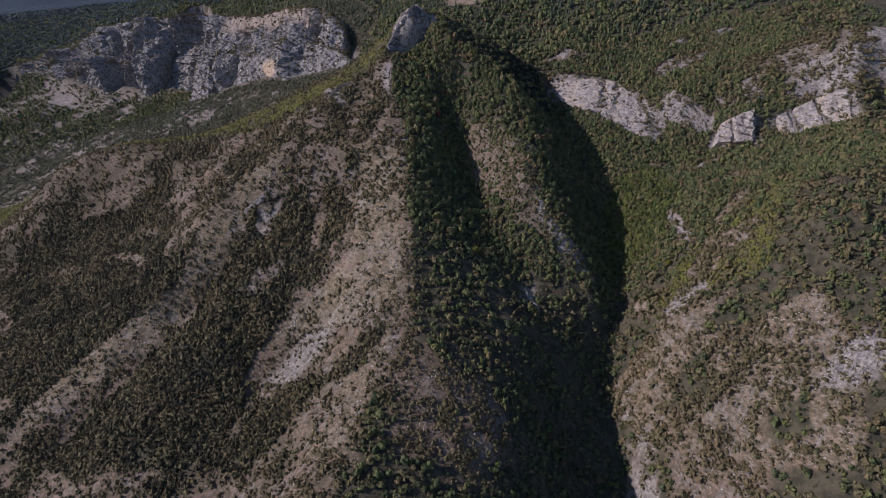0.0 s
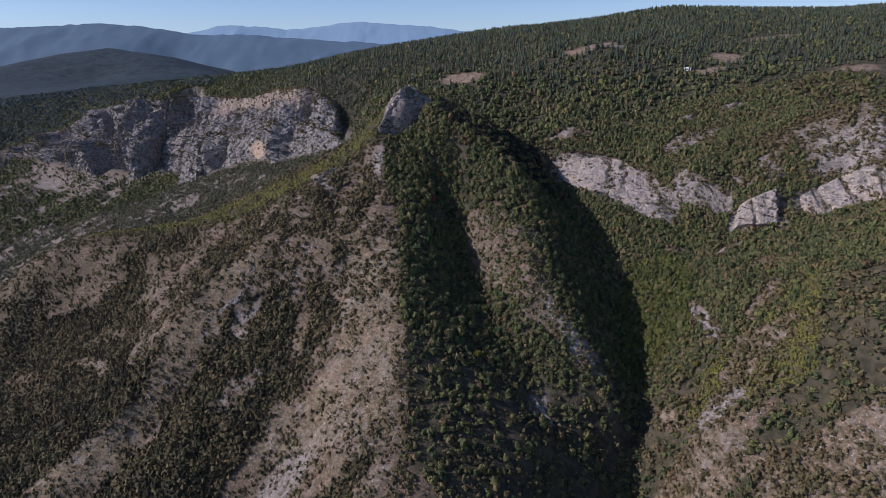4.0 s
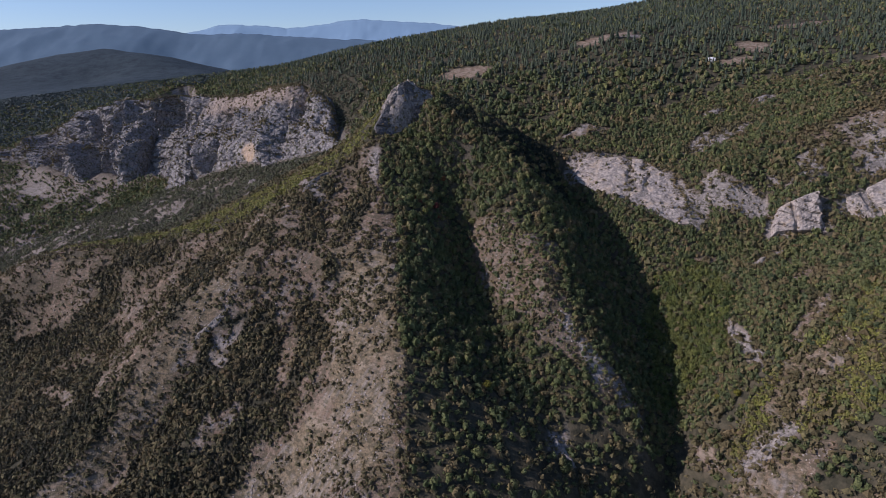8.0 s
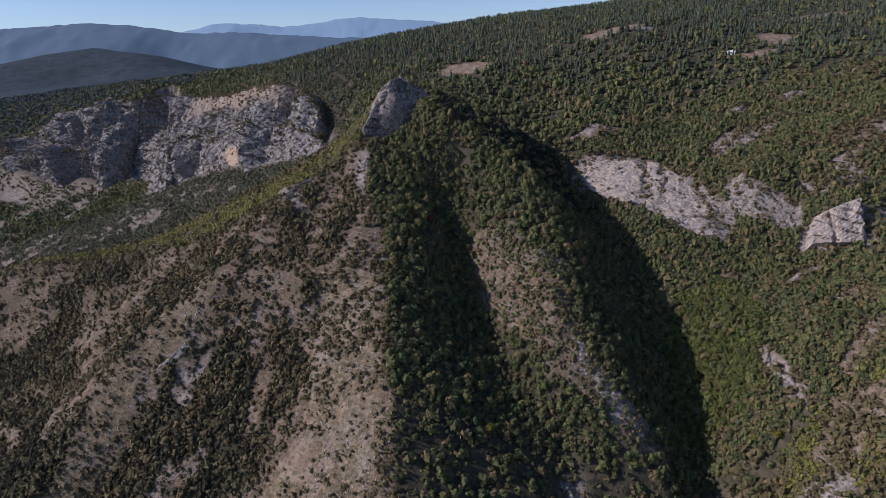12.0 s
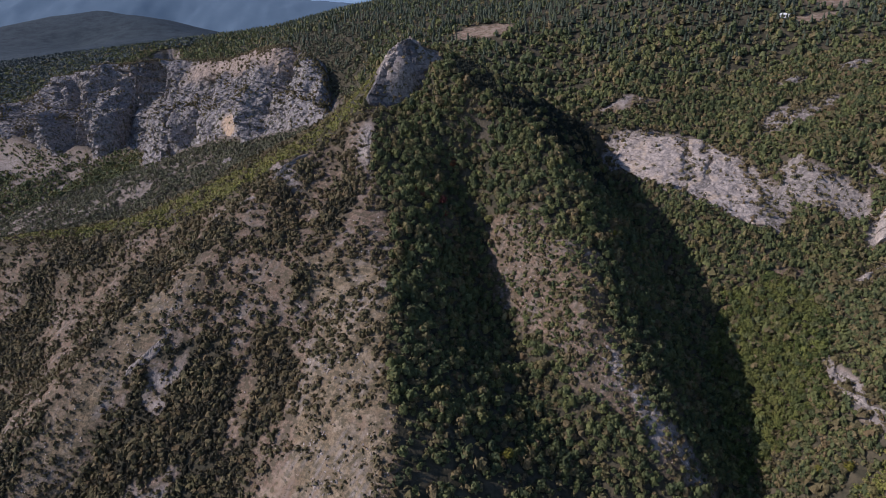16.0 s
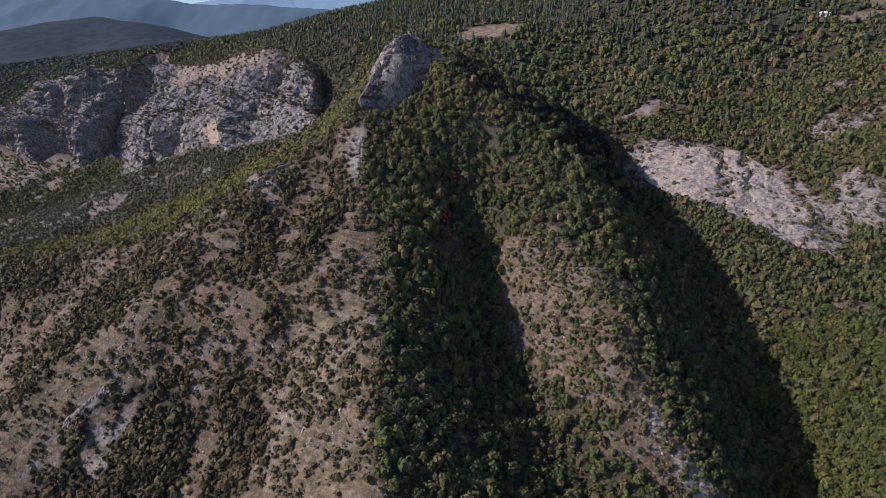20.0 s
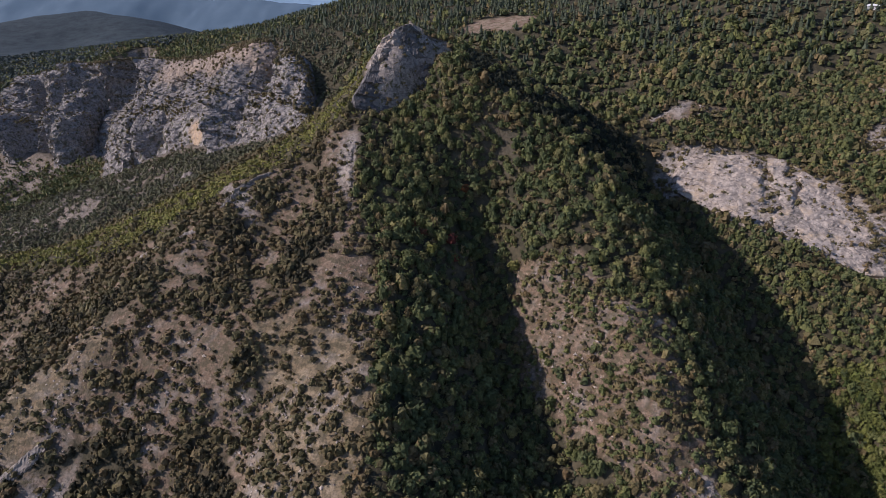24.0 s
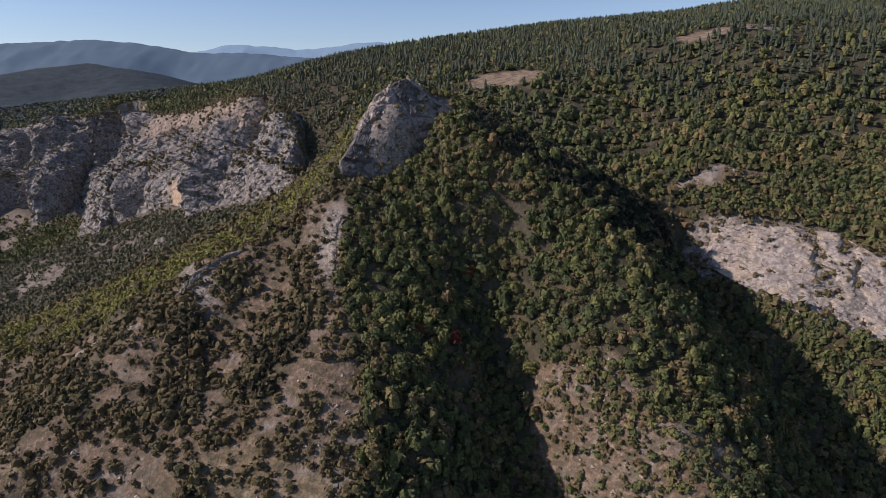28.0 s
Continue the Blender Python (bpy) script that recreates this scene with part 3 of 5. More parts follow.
def rock_colour(t, pos, tuft=0.56):
    """Bedded grey limestone with pale blocks, dark fissures and tufts of scrub on the ledges."""
    big, mid, small = noise_tex(t, pos, 24), noise_tex(t, pos, 7, 3), noise_tex(t, pos, 2.6, 3)
    c = ramp(t, big, (0.3, (0.215, 0.2, 0.195)), (0.5, (0.30, 0.275, 0.255)), (0.68, (0.36, 0.32, 0.28)))
    c = blend(t, ramp(t, mid, (0.46, 0.0), (0.58, 0.8)), c, (0.17, 0.16, 0.155))
    c = blend(t, ramp(t, small, (0.47, 0.0), (0.58, 0.7)), c, (0.43, 0.395, 0.365))
    squeezed = node(t, "ShaderNodeMapping", Vector=pos, Rotation=(0.35, 0.25, 0.0), Scale=(0.16, 0.16, 0.42))
    warped = blend(t, 1.0, squeezed.outputs[0], node(t, "ShaderNodeTexNoise", Vector=pos, Scale=0.3, Detail=4.0).outputs["Color"], "ADD")
    cell = node(t, "ShaderNodeTexVoronoi", Vector=warped, Scale=1.1)
    cell.feature = "DISTANCE_TO_EDGE"
    crack = ramp(t, cell.outputs["Distance"], (0.0, 0.0), (0.07, 1.0))
    crack = blend(t, ramp(t, noise_tex(t, node(t, "ShaderNodeMapping", Vector=pos, Location=(60, 2, 8)).outputs[0], 9, 3), (0.42, 1.0), (0.6, 0.0)), crack, (1.0, 1.0, 1.0))
    c = blend(t, crack, (0.12, 0.11, 0.105), c)
    tufts = noise_tex(t, node(t, "ShaderNodeMapping", Vector=pos, Location=(5, 90, 3)).outputs[0], 4.5, 5, 0.7)
    c = blend(t, ramp(t, tufts, (tuft, 0.0), (tuft + 0.04, 0.9)), c, (0.085, 0.085, 0.045))
    return c, crack, small


def rock_relief(t, pos):
    """Blocks and beds of broken limestone, some metres across."""
    skew = node(t, "ShaderNodeMapping", Vector=pos, Rotation=(0.3, 0.2, 0.0), Scale=(0.13, 0.13, 0.2))
    warped = blend(t, 1.0, skew.outputs[0], node(t, "ShaderNodeTexNoise", Vector=pos, Scale=0.12, Detail=5.0).outputs["Color"], "ADD")
    big = node(t, "ShaderNodeTexVoronoi", Vector=warped, Scale=1.0)
    big.feature, big.distance = "F1", "CHEBYCHEV"
    return blend(t, 0.5, ramp(t, big.outputs["Distance"], (0.0, 1.0), (1.0, 0.0)), noise_tex(t, pos, 8, 5, 0.62))


m_ground, t, sh = material("dry hillside")
pos = node(t, "ShaderNodeNewGeometry").outputs["Position"]
a_wood = node(t, "ShaderNodeAttribute")
a_wood.attribute_name = "wood"
a_rock = node(t, "ShaderNodeAttribute")
a_rock.attribute_name = "rock"
a_soil = node(t, "ShaderNodeAttribute")
a_soil.attribute_name = "soil"
a_grass = node(t, "ShaderNodeAttribute")
a_grass.attribute_name = "grass"
rock_c, r_mid, r_small = rock_colour(t, pos)
grit, tuft, wide = noise_tex(t, pos, 2.0, 3, 0.6), noise_tex(t, pos, 7, 4, 0.6), noise_tex(t, pos, 26, 4)
low = noise_tex(t, node(t, "ShaderNodeMapping", Vector=pos, Location=(31, 7, 0), Scale=(0.8, 0.8, 1.6)).outputs[0], 3.2, 3, 0.6)
dry = ramp(t, wide, (0.35, (0.138, 0.103, 0.079)), (0.55, (0.178, 0.128, 0.091)), (0.7, (0.145, 0.108, 0.072)))
dry = blend(t, ramp(t, tuft, (0.42, 0.0), (0.62, 0.85)), dry, (0.225, 0.173, 0.138))
dry = blend(t, ramp(t, grit, (0.5, 0.0), (0.68, 0.85)), dry, (0.33, 0.272, 0.22))
straw = ramp(t, tuft, (0.38, (0.185, 0.138, 0.08)), (0.52, (0.25, 0.19, 0.11)), (0.64, (0.32, 0.255, 0.17)))
dry = blend(t, 1.0, dry, (0.98, 0.9, 0.81), "MULTIPLY")
dry = blend(t, ramp(t, a_grass.outputs["Fac"], (0.0, 0.0), (1.0, 0.75)), dry, straw)
dry = blend(t, ramp(t, low, (0.45, 0.0), (0.57, 0.8)), dry, (0.088, 0.075, 0.045))
rubble = noise_tex(t, pos, 0.9, 3, 0.7)
dry = blend(t, ramp(t, rubble, (0.38, 0.55), (0.55, 0.0)), dry, (0.07, 0.058, 0.042))
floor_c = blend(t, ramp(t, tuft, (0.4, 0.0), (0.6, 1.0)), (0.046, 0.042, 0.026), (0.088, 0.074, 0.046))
soil_c = blend(t, ramp(t, tuft, (0.42, 0.0), (0.58, 1.0)), (0.20, 0.135, 0.095), (0.29, 0.225, 0.165))
soil_c = blend(t, ramp(t, low, (0.52, 0.0), (0.6, 0.8)), soil_c, (0.10, 0.085, 0.045))
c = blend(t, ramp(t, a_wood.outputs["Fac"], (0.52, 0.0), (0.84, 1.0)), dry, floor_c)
c = blend(t, ramp(t, a_soil.outputs["Fac"], (0.0, 0.0), (1.0, 0.85)), c, soil_c)
rock_c = blend(t, 1.0, rock_c, (0.82, 0.77, 0.72), "MULTIPLY")
c = blend(t, a_rock.outputs["Fac"], c, rock_c)
a_forest = node(t, "ShaderNodeAttribute")
a_forest.attribute_name = "forest"
# treetops of the far hill, the blue of the haze mixed into their colour
hazy_canopy = ramp(t, noise_tex(t, pos, 38, 6, 0.75), (0.36, (0.022, 0.032, 0.038)), (0.52, (0.036, 0.05, 0.057)), (0.68, (0.05, 0.064, 0.068)))
c = blend(t, a_forest.outputs["Fac"], c, hazy_canopy)
t.links.new(c, sh.inputs["Base Color"])
bump(t, sh, blend(t, 0.5, tuft, grit), 1.0, 1.6)


def leaf_material(name, *tones, fleck=0.5):
    """Foliage that varies from plant to plant (tone) and from leaf clump to leaf clump."""
    m, t, sh = material(name, 0.7)
    a = node(t, "ShaderNodeAttribute")
    a.attribute_name = "tone"
    geo, own = node(t, "ShaderNodeNewGeometry"), node(t, "ShaderNodeObjectInfo")
    mix = t.nodes.new("ShaderNodeMath")
    mix.operation = "ADD"
    t.links.new(a.outputs["Fac"], mix.inputs[0])
    t.links.new(own.outputs["Random"], mix.inputs[1])
    turn = t.nodes.new("ShaderNodeMath")
    turn.operation = "FRACT"
    t.links.new(mix.outputs[0], turn.inputs[0])
    c = ramp(t, turn.outputs[0], *[(k / (len(tones) - 1), tone) for k, tone in enumerate(tones)])
    c = blend(t, ramp(t, geo.outputs["Random Per Island"], (0.0, 0.0), (1.0, 0.6)), c, (0.45, 0.48, 0.42), "MULTIPLY")
    patches = noise_tex(t, geo.outputs["Position"], 45, 3)
    c = blend(t, ramp(t, patches, (0.42, 0.0), (0.7, 0.4)), c, tones[-1])
    fine = noise_tex(t, geo.outputs["Position"], 0.7, 3, 0.7)
    c = blend(t, ramp(t, fine, (0.4, fleck), (0.58, 0.0)), c, (0.3, 0.3, 0.28), "MULTIPLY")
    bump(t, sh, fine, 1.0, 0.8)
    t.links.new(c, sh.inputs["Base Color"])
    return m


m_shrub = leaf_material("dry scrub leaves", (0.116, 0.105, 0.052), (0.192, 0.164, 0.076), (0.224, 0.173, 0.09), (0.141, 0.128, 0.061), (0.207, 0.143, 0.073))
m_broad = leaf_material("oak leaves", (0.077, 0.095, 0.045), (0.163, 0.184, 0.070), (0.295, 0.206, 0.105), (0.244, 0.246, 0.084), (0.125, 0.145, 0.063), (0.208, 0.215, 0.077), (0.096, 0.121, 0.059))
m_green = leaf_material("yellowing scrub leaves", (0.215, 0.22, 0.062), (0.3, 0.3, 0.074), (0.35, 0.33, 0.082), (0.235, 0.225, 0.073), (0.265, 0.205, 0.087))
m_lush = leaf_material("fresh green leaves", (0.055, 0.078, 0.028), (0.11, 0.138, 0.038), (0.2, 0.21, 0.055), (0.075, 0.1, 0.036), (0.21, 0.195, 0.058))
m_sage = leaf_material("olive-green scrub leaves", (0.13, 0.128, 0.05), (0.18, 0.172, 0.06), (0.15, 0.138, 0.06), (0.2, 0.18, 0.07))
m_olive = leaf_material("olive-brown scrub leaves", (0.165, 0.168, 0.092), (0.225, 0.215, 0.11), (0.145, 0.142, 0.09), (0.205, 0.175, 0.115), (0.13, 0.14, 0.085))
# leaf colour darkened to stand in for the shadow on the summit's flank
m_flank_leaves = leaf_material("flank leaves darkened for shade", (0.036, 0.044, 0.03), (0.048, 0.055, 0.036), (0.056, 0.058, 0.04))
# dark oak leaves, darkened further for the shade lying in the hollows
m_hollow = leaf_material("dark hollow oak leaves, part shade", (0.05, 0.05, 0.03), (0.075, 0.068, 0.04), (0.06, 0.056, 0.034), (0.095, 0.078, 0.046))
m_pine = leaf_material("pine needles", (0.075, 0.096, 0.07), (0.108, 0.124, 0.078), (0.124, 0.142, 0.084), (0.09, 0.108, 0.072))
# leaf colours shifted to blue for the haze before the plateau
m_hill = leaf_material("distant forest with haze blue", (0.07, 0.092, 0.09), (0.085, 0.105, 0.1), (0.1, 0.115, 0.1), fleck=0.1)
m_red = leaf_material("red autumn leaves", (0.17, 0.04, 0.035), (0.20, 0.06, 0.04), (0.13, 0.035, 0.03))
m_rust = leaf_material("rust-brown autumn leaves", (0.22, 0.085, 0.03), (0.17, 0.07, 0.03), (0.14, 0.06, 0.03))
m_gold = leaf_material("gold autumn leaves", (0.26, 0.22, 0.03), (0.22, 0.20, 0.035), (0.18, 0.17, 0.04))

m_rock, t, sh = material("grey limestone", 0.88)
pos = node(t, "ShaderNodeNewGeometry").outputs["Position"]
rock_c, r_mid, r_small = rock_colour(t, pos, 0.63)
ochre = noise_tex(t, pos, 13, 4, 0.7)
rock_c = blend(t, 1.0, rock_c, (1.1, 1.02, 0.94), "MULTIPLY")
rock_c = blend(t, ramp(t, ochre, (0.53, 0.0), (0.68, 0.6)), rock_c, (0.48, 0.36, 0.235))
t.links.new(rock_c, sh.inputs["Base Color"])
bump(t, sh, rock_relief(t, pos), 1.0, 3.2)

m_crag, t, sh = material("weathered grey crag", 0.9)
pos = node(t, "ShaderNodeNewGeometry").outputs["Position"]
rock_c, r_mid, r_small = rock_colour(t, pos)
rock_c = blend(t, 1.0, rock_c, (0.92, 0.9, 0.9), "MULTIPLY")
scrubby = noise_tex(t, node(t, "ShaderNodeMapping", Vector=pos, Location=(9, 20, 3), Scale=(1, 1, 0.6)).outputs[0], 6, 6, 0.75)
rock_c = blend(t, ramp(t, scrubby, (0.54, 0.0), (0.6, 0.8)), rock_c, (0.09, 0.088, 0.055))
tan = node(t, "ShaderNodeAttribute")
tan.attribute_name = "tan"
gravel = ramp(t, noise_tex(t, pos, 5, 5, 0.7), (0.36, (0.13, 0.11, 0.085)), (0.46, (0.27, 0.21, 0.165)), (0.66, (0.35, 0.28, 0.225)))
rock_c = blend(t, tan.outputs["Fac"], rock_c, gravel)
stain = node(t, "ShaderNodeAttribute")
stain.attribute_name = "stain"
streak = node(t, "ShaderNodeMapping", Vector=pos, Scale=(1.0, 1.0, 0.25)).outputs[0]
rusty = ramp(t, noise_tex(t, streak, 3.5, 5), (0.3, (0.40, 0.34, 0.29)), (0.5, (0.47, 0.32, 0.19)), (0.7, (0.52, 0.40, 0.26)))
rock_c = blend(t, stain.outputs["Fac"], rock_c, rusty)
t.links.new(rock_c, sh.inputs["Base Color"])
bump(t, sh, rock_relief(t, pos), 1.0, 9.0)

# limestone darkened to less than half, which puts the face's shade into its colour
m_peak, t, sh = material("summit rock darkened for shade", 0.9)
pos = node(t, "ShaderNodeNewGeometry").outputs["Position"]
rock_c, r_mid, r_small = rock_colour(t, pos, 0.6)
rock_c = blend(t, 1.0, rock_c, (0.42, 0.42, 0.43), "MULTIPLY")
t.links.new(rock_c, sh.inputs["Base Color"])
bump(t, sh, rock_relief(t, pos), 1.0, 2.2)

m_stone, t, sh = material("pale weathered limestone", 0.9)
pos = node(t, "ShaderNodeNewGeometry").outputs["Position"]
rock_c, r_mid, r_small = rock_colour(t, pos, 0.58)
t.links.new(blend(t, 1.0, rock_c, (0.84, 0.79, 0.73), "MULTIPLY"), sh.inputs["Base Color"])
bump(t, sh, rock_relief(t, pos), 1.0, 2.5)

m_bark, t, sh = material("grey-brown bark", 0.9)
pos = node(t, "ShaderNodeNewGeometry").outputs["Position"]
t.links.new(ramp(t, noise_tex(t, pos, 0.3, 4), (0.35, (0.06, 0.045, 0.035)), (0.7, (0.15, 0.12, 0.1))), sh.inputs["Base Color"])


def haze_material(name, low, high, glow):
    """A far range: the haze before it is put into its blue colour and its glow."""
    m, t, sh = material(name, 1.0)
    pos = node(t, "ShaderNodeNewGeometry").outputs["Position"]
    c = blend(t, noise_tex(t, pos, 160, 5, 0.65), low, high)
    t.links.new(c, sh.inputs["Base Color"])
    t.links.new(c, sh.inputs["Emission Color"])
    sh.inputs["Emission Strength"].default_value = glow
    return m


m_range = haze_material("wooded range with haze in its colour", (0.045, 0.072, 0.103), (0.074, 0.105, 0.137), 0.72)
m_range_far = haze_material("far range with haze in its colour", (0.11, 0.165, 0.225), (0.125, 0.18, 0.24), 0.9)


def mesh_from(name, verts, faces, mat, tone=None, smooth=False):
    """A mesh from arrays of places and of triangles or quads."""
    me = bpy.data.meshes.new(name)
    n, k = faces.shape
    me.vertices.add(len(verts))
    me.vertices.foreach_set("co", verts.astype(np.float32).ravel())
    me.loops.add(n * k)
    me.loops.foreach_set("vertex_index", faces.astype(np.int32).ravel())
    me.polygons.add(n)
    me.polygons.foreach_set("loop_start", (np.arange(n) * k).astype(np.int32))
    me.polygons.foreach_set("use_smooth", np.full(n, smooth))
    if tone is not None:
        a = me.attributes.new("tone", "FLOAT", "FACE")
        a.data.foreach_set("value", tone.astype(np.float32))
    me.update(calc_edges=True)
    me.materials.append(mat)
    return me


# ---- the ground ----
ny, nx = GX.shape
idx = np.arange(nx * ny).reshape(ny, nx)
quads = np.stack([idx[:-1, :-1], idx[:-1, 1:], idx[1:, 1:], idx[1:, :-1]], -1).reshape(-1, 4)
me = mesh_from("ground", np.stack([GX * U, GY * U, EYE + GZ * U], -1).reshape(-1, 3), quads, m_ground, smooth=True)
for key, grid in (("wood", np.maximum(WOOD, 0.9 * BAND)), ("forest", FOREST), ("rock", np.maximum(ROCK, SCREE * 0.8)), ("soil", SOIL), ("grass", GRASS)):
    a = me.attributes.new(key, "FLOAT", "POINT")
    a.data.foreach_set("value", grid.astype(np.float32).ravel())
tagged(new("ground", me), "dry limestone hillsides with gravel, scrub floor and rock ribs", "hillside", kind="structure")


# ---- plants ----
rng = np.random.default_rng(7)


def blob(leaves, tall, leaf, seed, core=5, low=0.15):
    """A crown one unit in radius: a rough heart and a cloud of leaf clumps round it."""
    r = np.random.default_rng(seed)
    v, f = [], []
    levels = ((1.1, 0.55), (0.3, 0.75)) if core > 4 else ((0.45, 0.8),)
    v.append((r.uniform(-0.2, 0.2), r.uniform(-0.2, 0.2), 1.5 * tall * r.uniform(0.8, 1.0)))
    for lv, (h, w) in enumerate(levels):
        for k in range(core):
            a = 2 * math.pi * (k + 0.5 * lv + r.uniform(-0.25, 0.25)) / core
            s = 0.84 * w * r.uniform(0.7, 1.2)
            v.append((s * math.cos(a), s * math.sin(a), tall * h * r.uniform(0.8, 1.2)))
    for k in range(core):
        q = (k + 1) % core
        f.append((0, 1 + k, 1 + q))
        if len(levels) > 1:
            f += [(1 + k, 1 + core + k, 1 + q), (1 + q, 1 + core + k, 1 + core + q)]
    for k in range(leaves):
        d = r.normal(size=3)
        d /= np.linalg.norm(d)
        d[2] = abs(d[2]) - low
        c = d * r.uniform(0.6, 1.0) * np.array([1, 1, tall]) + np.array([0, 0, 0.72 * tall])
        side = np.cross(d, r.normal(size=3))
        side /= np.linalg.norm(side)
        up = np.cross(side, d) + d * r.uniform(-0.3, 0.8)
        s = leaf * r.uniform(0.6, 1.25)
        n = len(v)
        v += [tuple(c - side * s), tuple(c + side * s * r.uniform(0.6, 1)), tuple(c + up * s * 1.3)]
        f.append((n, n + 1, n + 2))
    return np.array(v, float), np.array(f)


def spire(tiers, ring, seed):
    """A conifer one unit tall: tiers of drooping, uneven boughs."""
    r = np.random.default_rng(seed)
    v, f = [], []
    for k in range(tiers):
        z0, z1 = 0.12 + 0.8 * k / tiers, 0.12 + 0.8 * (k + 1.55) / tiers
        w = 0.25 * (1 - 0.8 * k / tiers)
        n = len(v)
        v.append((0, 0, min(z1, 1.0)))
        for q in range(ring):
            a = 2 * math.pi * (q + 0.5 * k) / ring
            s = w * r.uniform(0.7, 1.25)
            v.append((s * math.cos(a), s * math.sin(a), z0 + r.uniform(-0.04, 0.03)))
        f += [(n, n + 1 + q, n + 1 + (q + 1) % ring) for q in range(ring)]
    return np.array(v, float), np.array(f)


def strew(name, forms, places, size, squash, mat, label, category, heights=None):
    """One mesh of many plants standing on the ground."""
    n = len(places)
    z = sample(GZ, places[:, 0], places[:, 1]) if heights is None else heights
    pick = rng.integers(0, len(forms), n)
    turn, tone = rng.uniform(0, 2 * math.pi, n), rng.uniform(0, 1, n)
    vs, fs, ts, start = [], [], [], 0
    for k, (v, f) in enumerate(forms):
        i = np.where(pick == k)[0]
        c, s = np.cos(turn[i])[:, None], np.sin(turn[i])[:, None]
        x = (v[None, :, 0] * c - v[None, :, 1] * s) * size[i, None]
        y = (v[None, :, 0] * s + v[None, :, 1] * c) * size[i, None]
        h = v[None, :, 2] * (size * squash)[i, None]
        p = np.stack([x + U * places[i, 0][:, None], y + U * places[i, 1][:, None], h + EYE + U * z[i][:, None] - 0.15], -1)
        vs.append(p.reshape(-1, 3))
        fs.append((f[None] + start + (np.arange(len(i)) * len(v))[:, None, None]).reshape(-1, 3))
        ts.append(np.repeat(tone[i], len(f)))
        start += len(i) * len(v)
    ob = new(name, mesh_from(name, np.concatenate(vs), np.concatenate(fs), mat, np.concatenate(ts)))
    return tagged(ob, label, category, kind="stuff")


def throw(n, x0, x1, y0, y1, chance):
    """Places in a rectangle of the plan, kept by chance(x, y)."""
    p = np.column_stack([rng.uniform(x0, x1, n), rng.uniform(y0, y1, n)])
    return p[rng.uniform(0, 1, n) < chance(p[:, 0], p[:, 1])]


# ---- rock faces ----
LEDGES = []  # where bushes hold on to the rock


def noise3(p, size, octaves=3, seed=0):
    """Fractal noise from -1 to 1 at places p (n, 3)."""
    total, amp, norm = 0.0, 1.0, 0.0
    for k in range(octaves):
        s = size / 2 ** k
        total = total + amp * (vnoise(p[:, 0] / s + 3.1 * p[:, 2] / s, p[:, 1] / s - 2.3 * p[:, 2] / s + 5 * k, seed + k)
                               + vnoise(p[:, 2] / s + 11, (p[:, 0] - p[:, 1]) / s, seed + 7 + k) - 1)
        norm, amp = norm + amp, amp * 0.55
    return total / norm


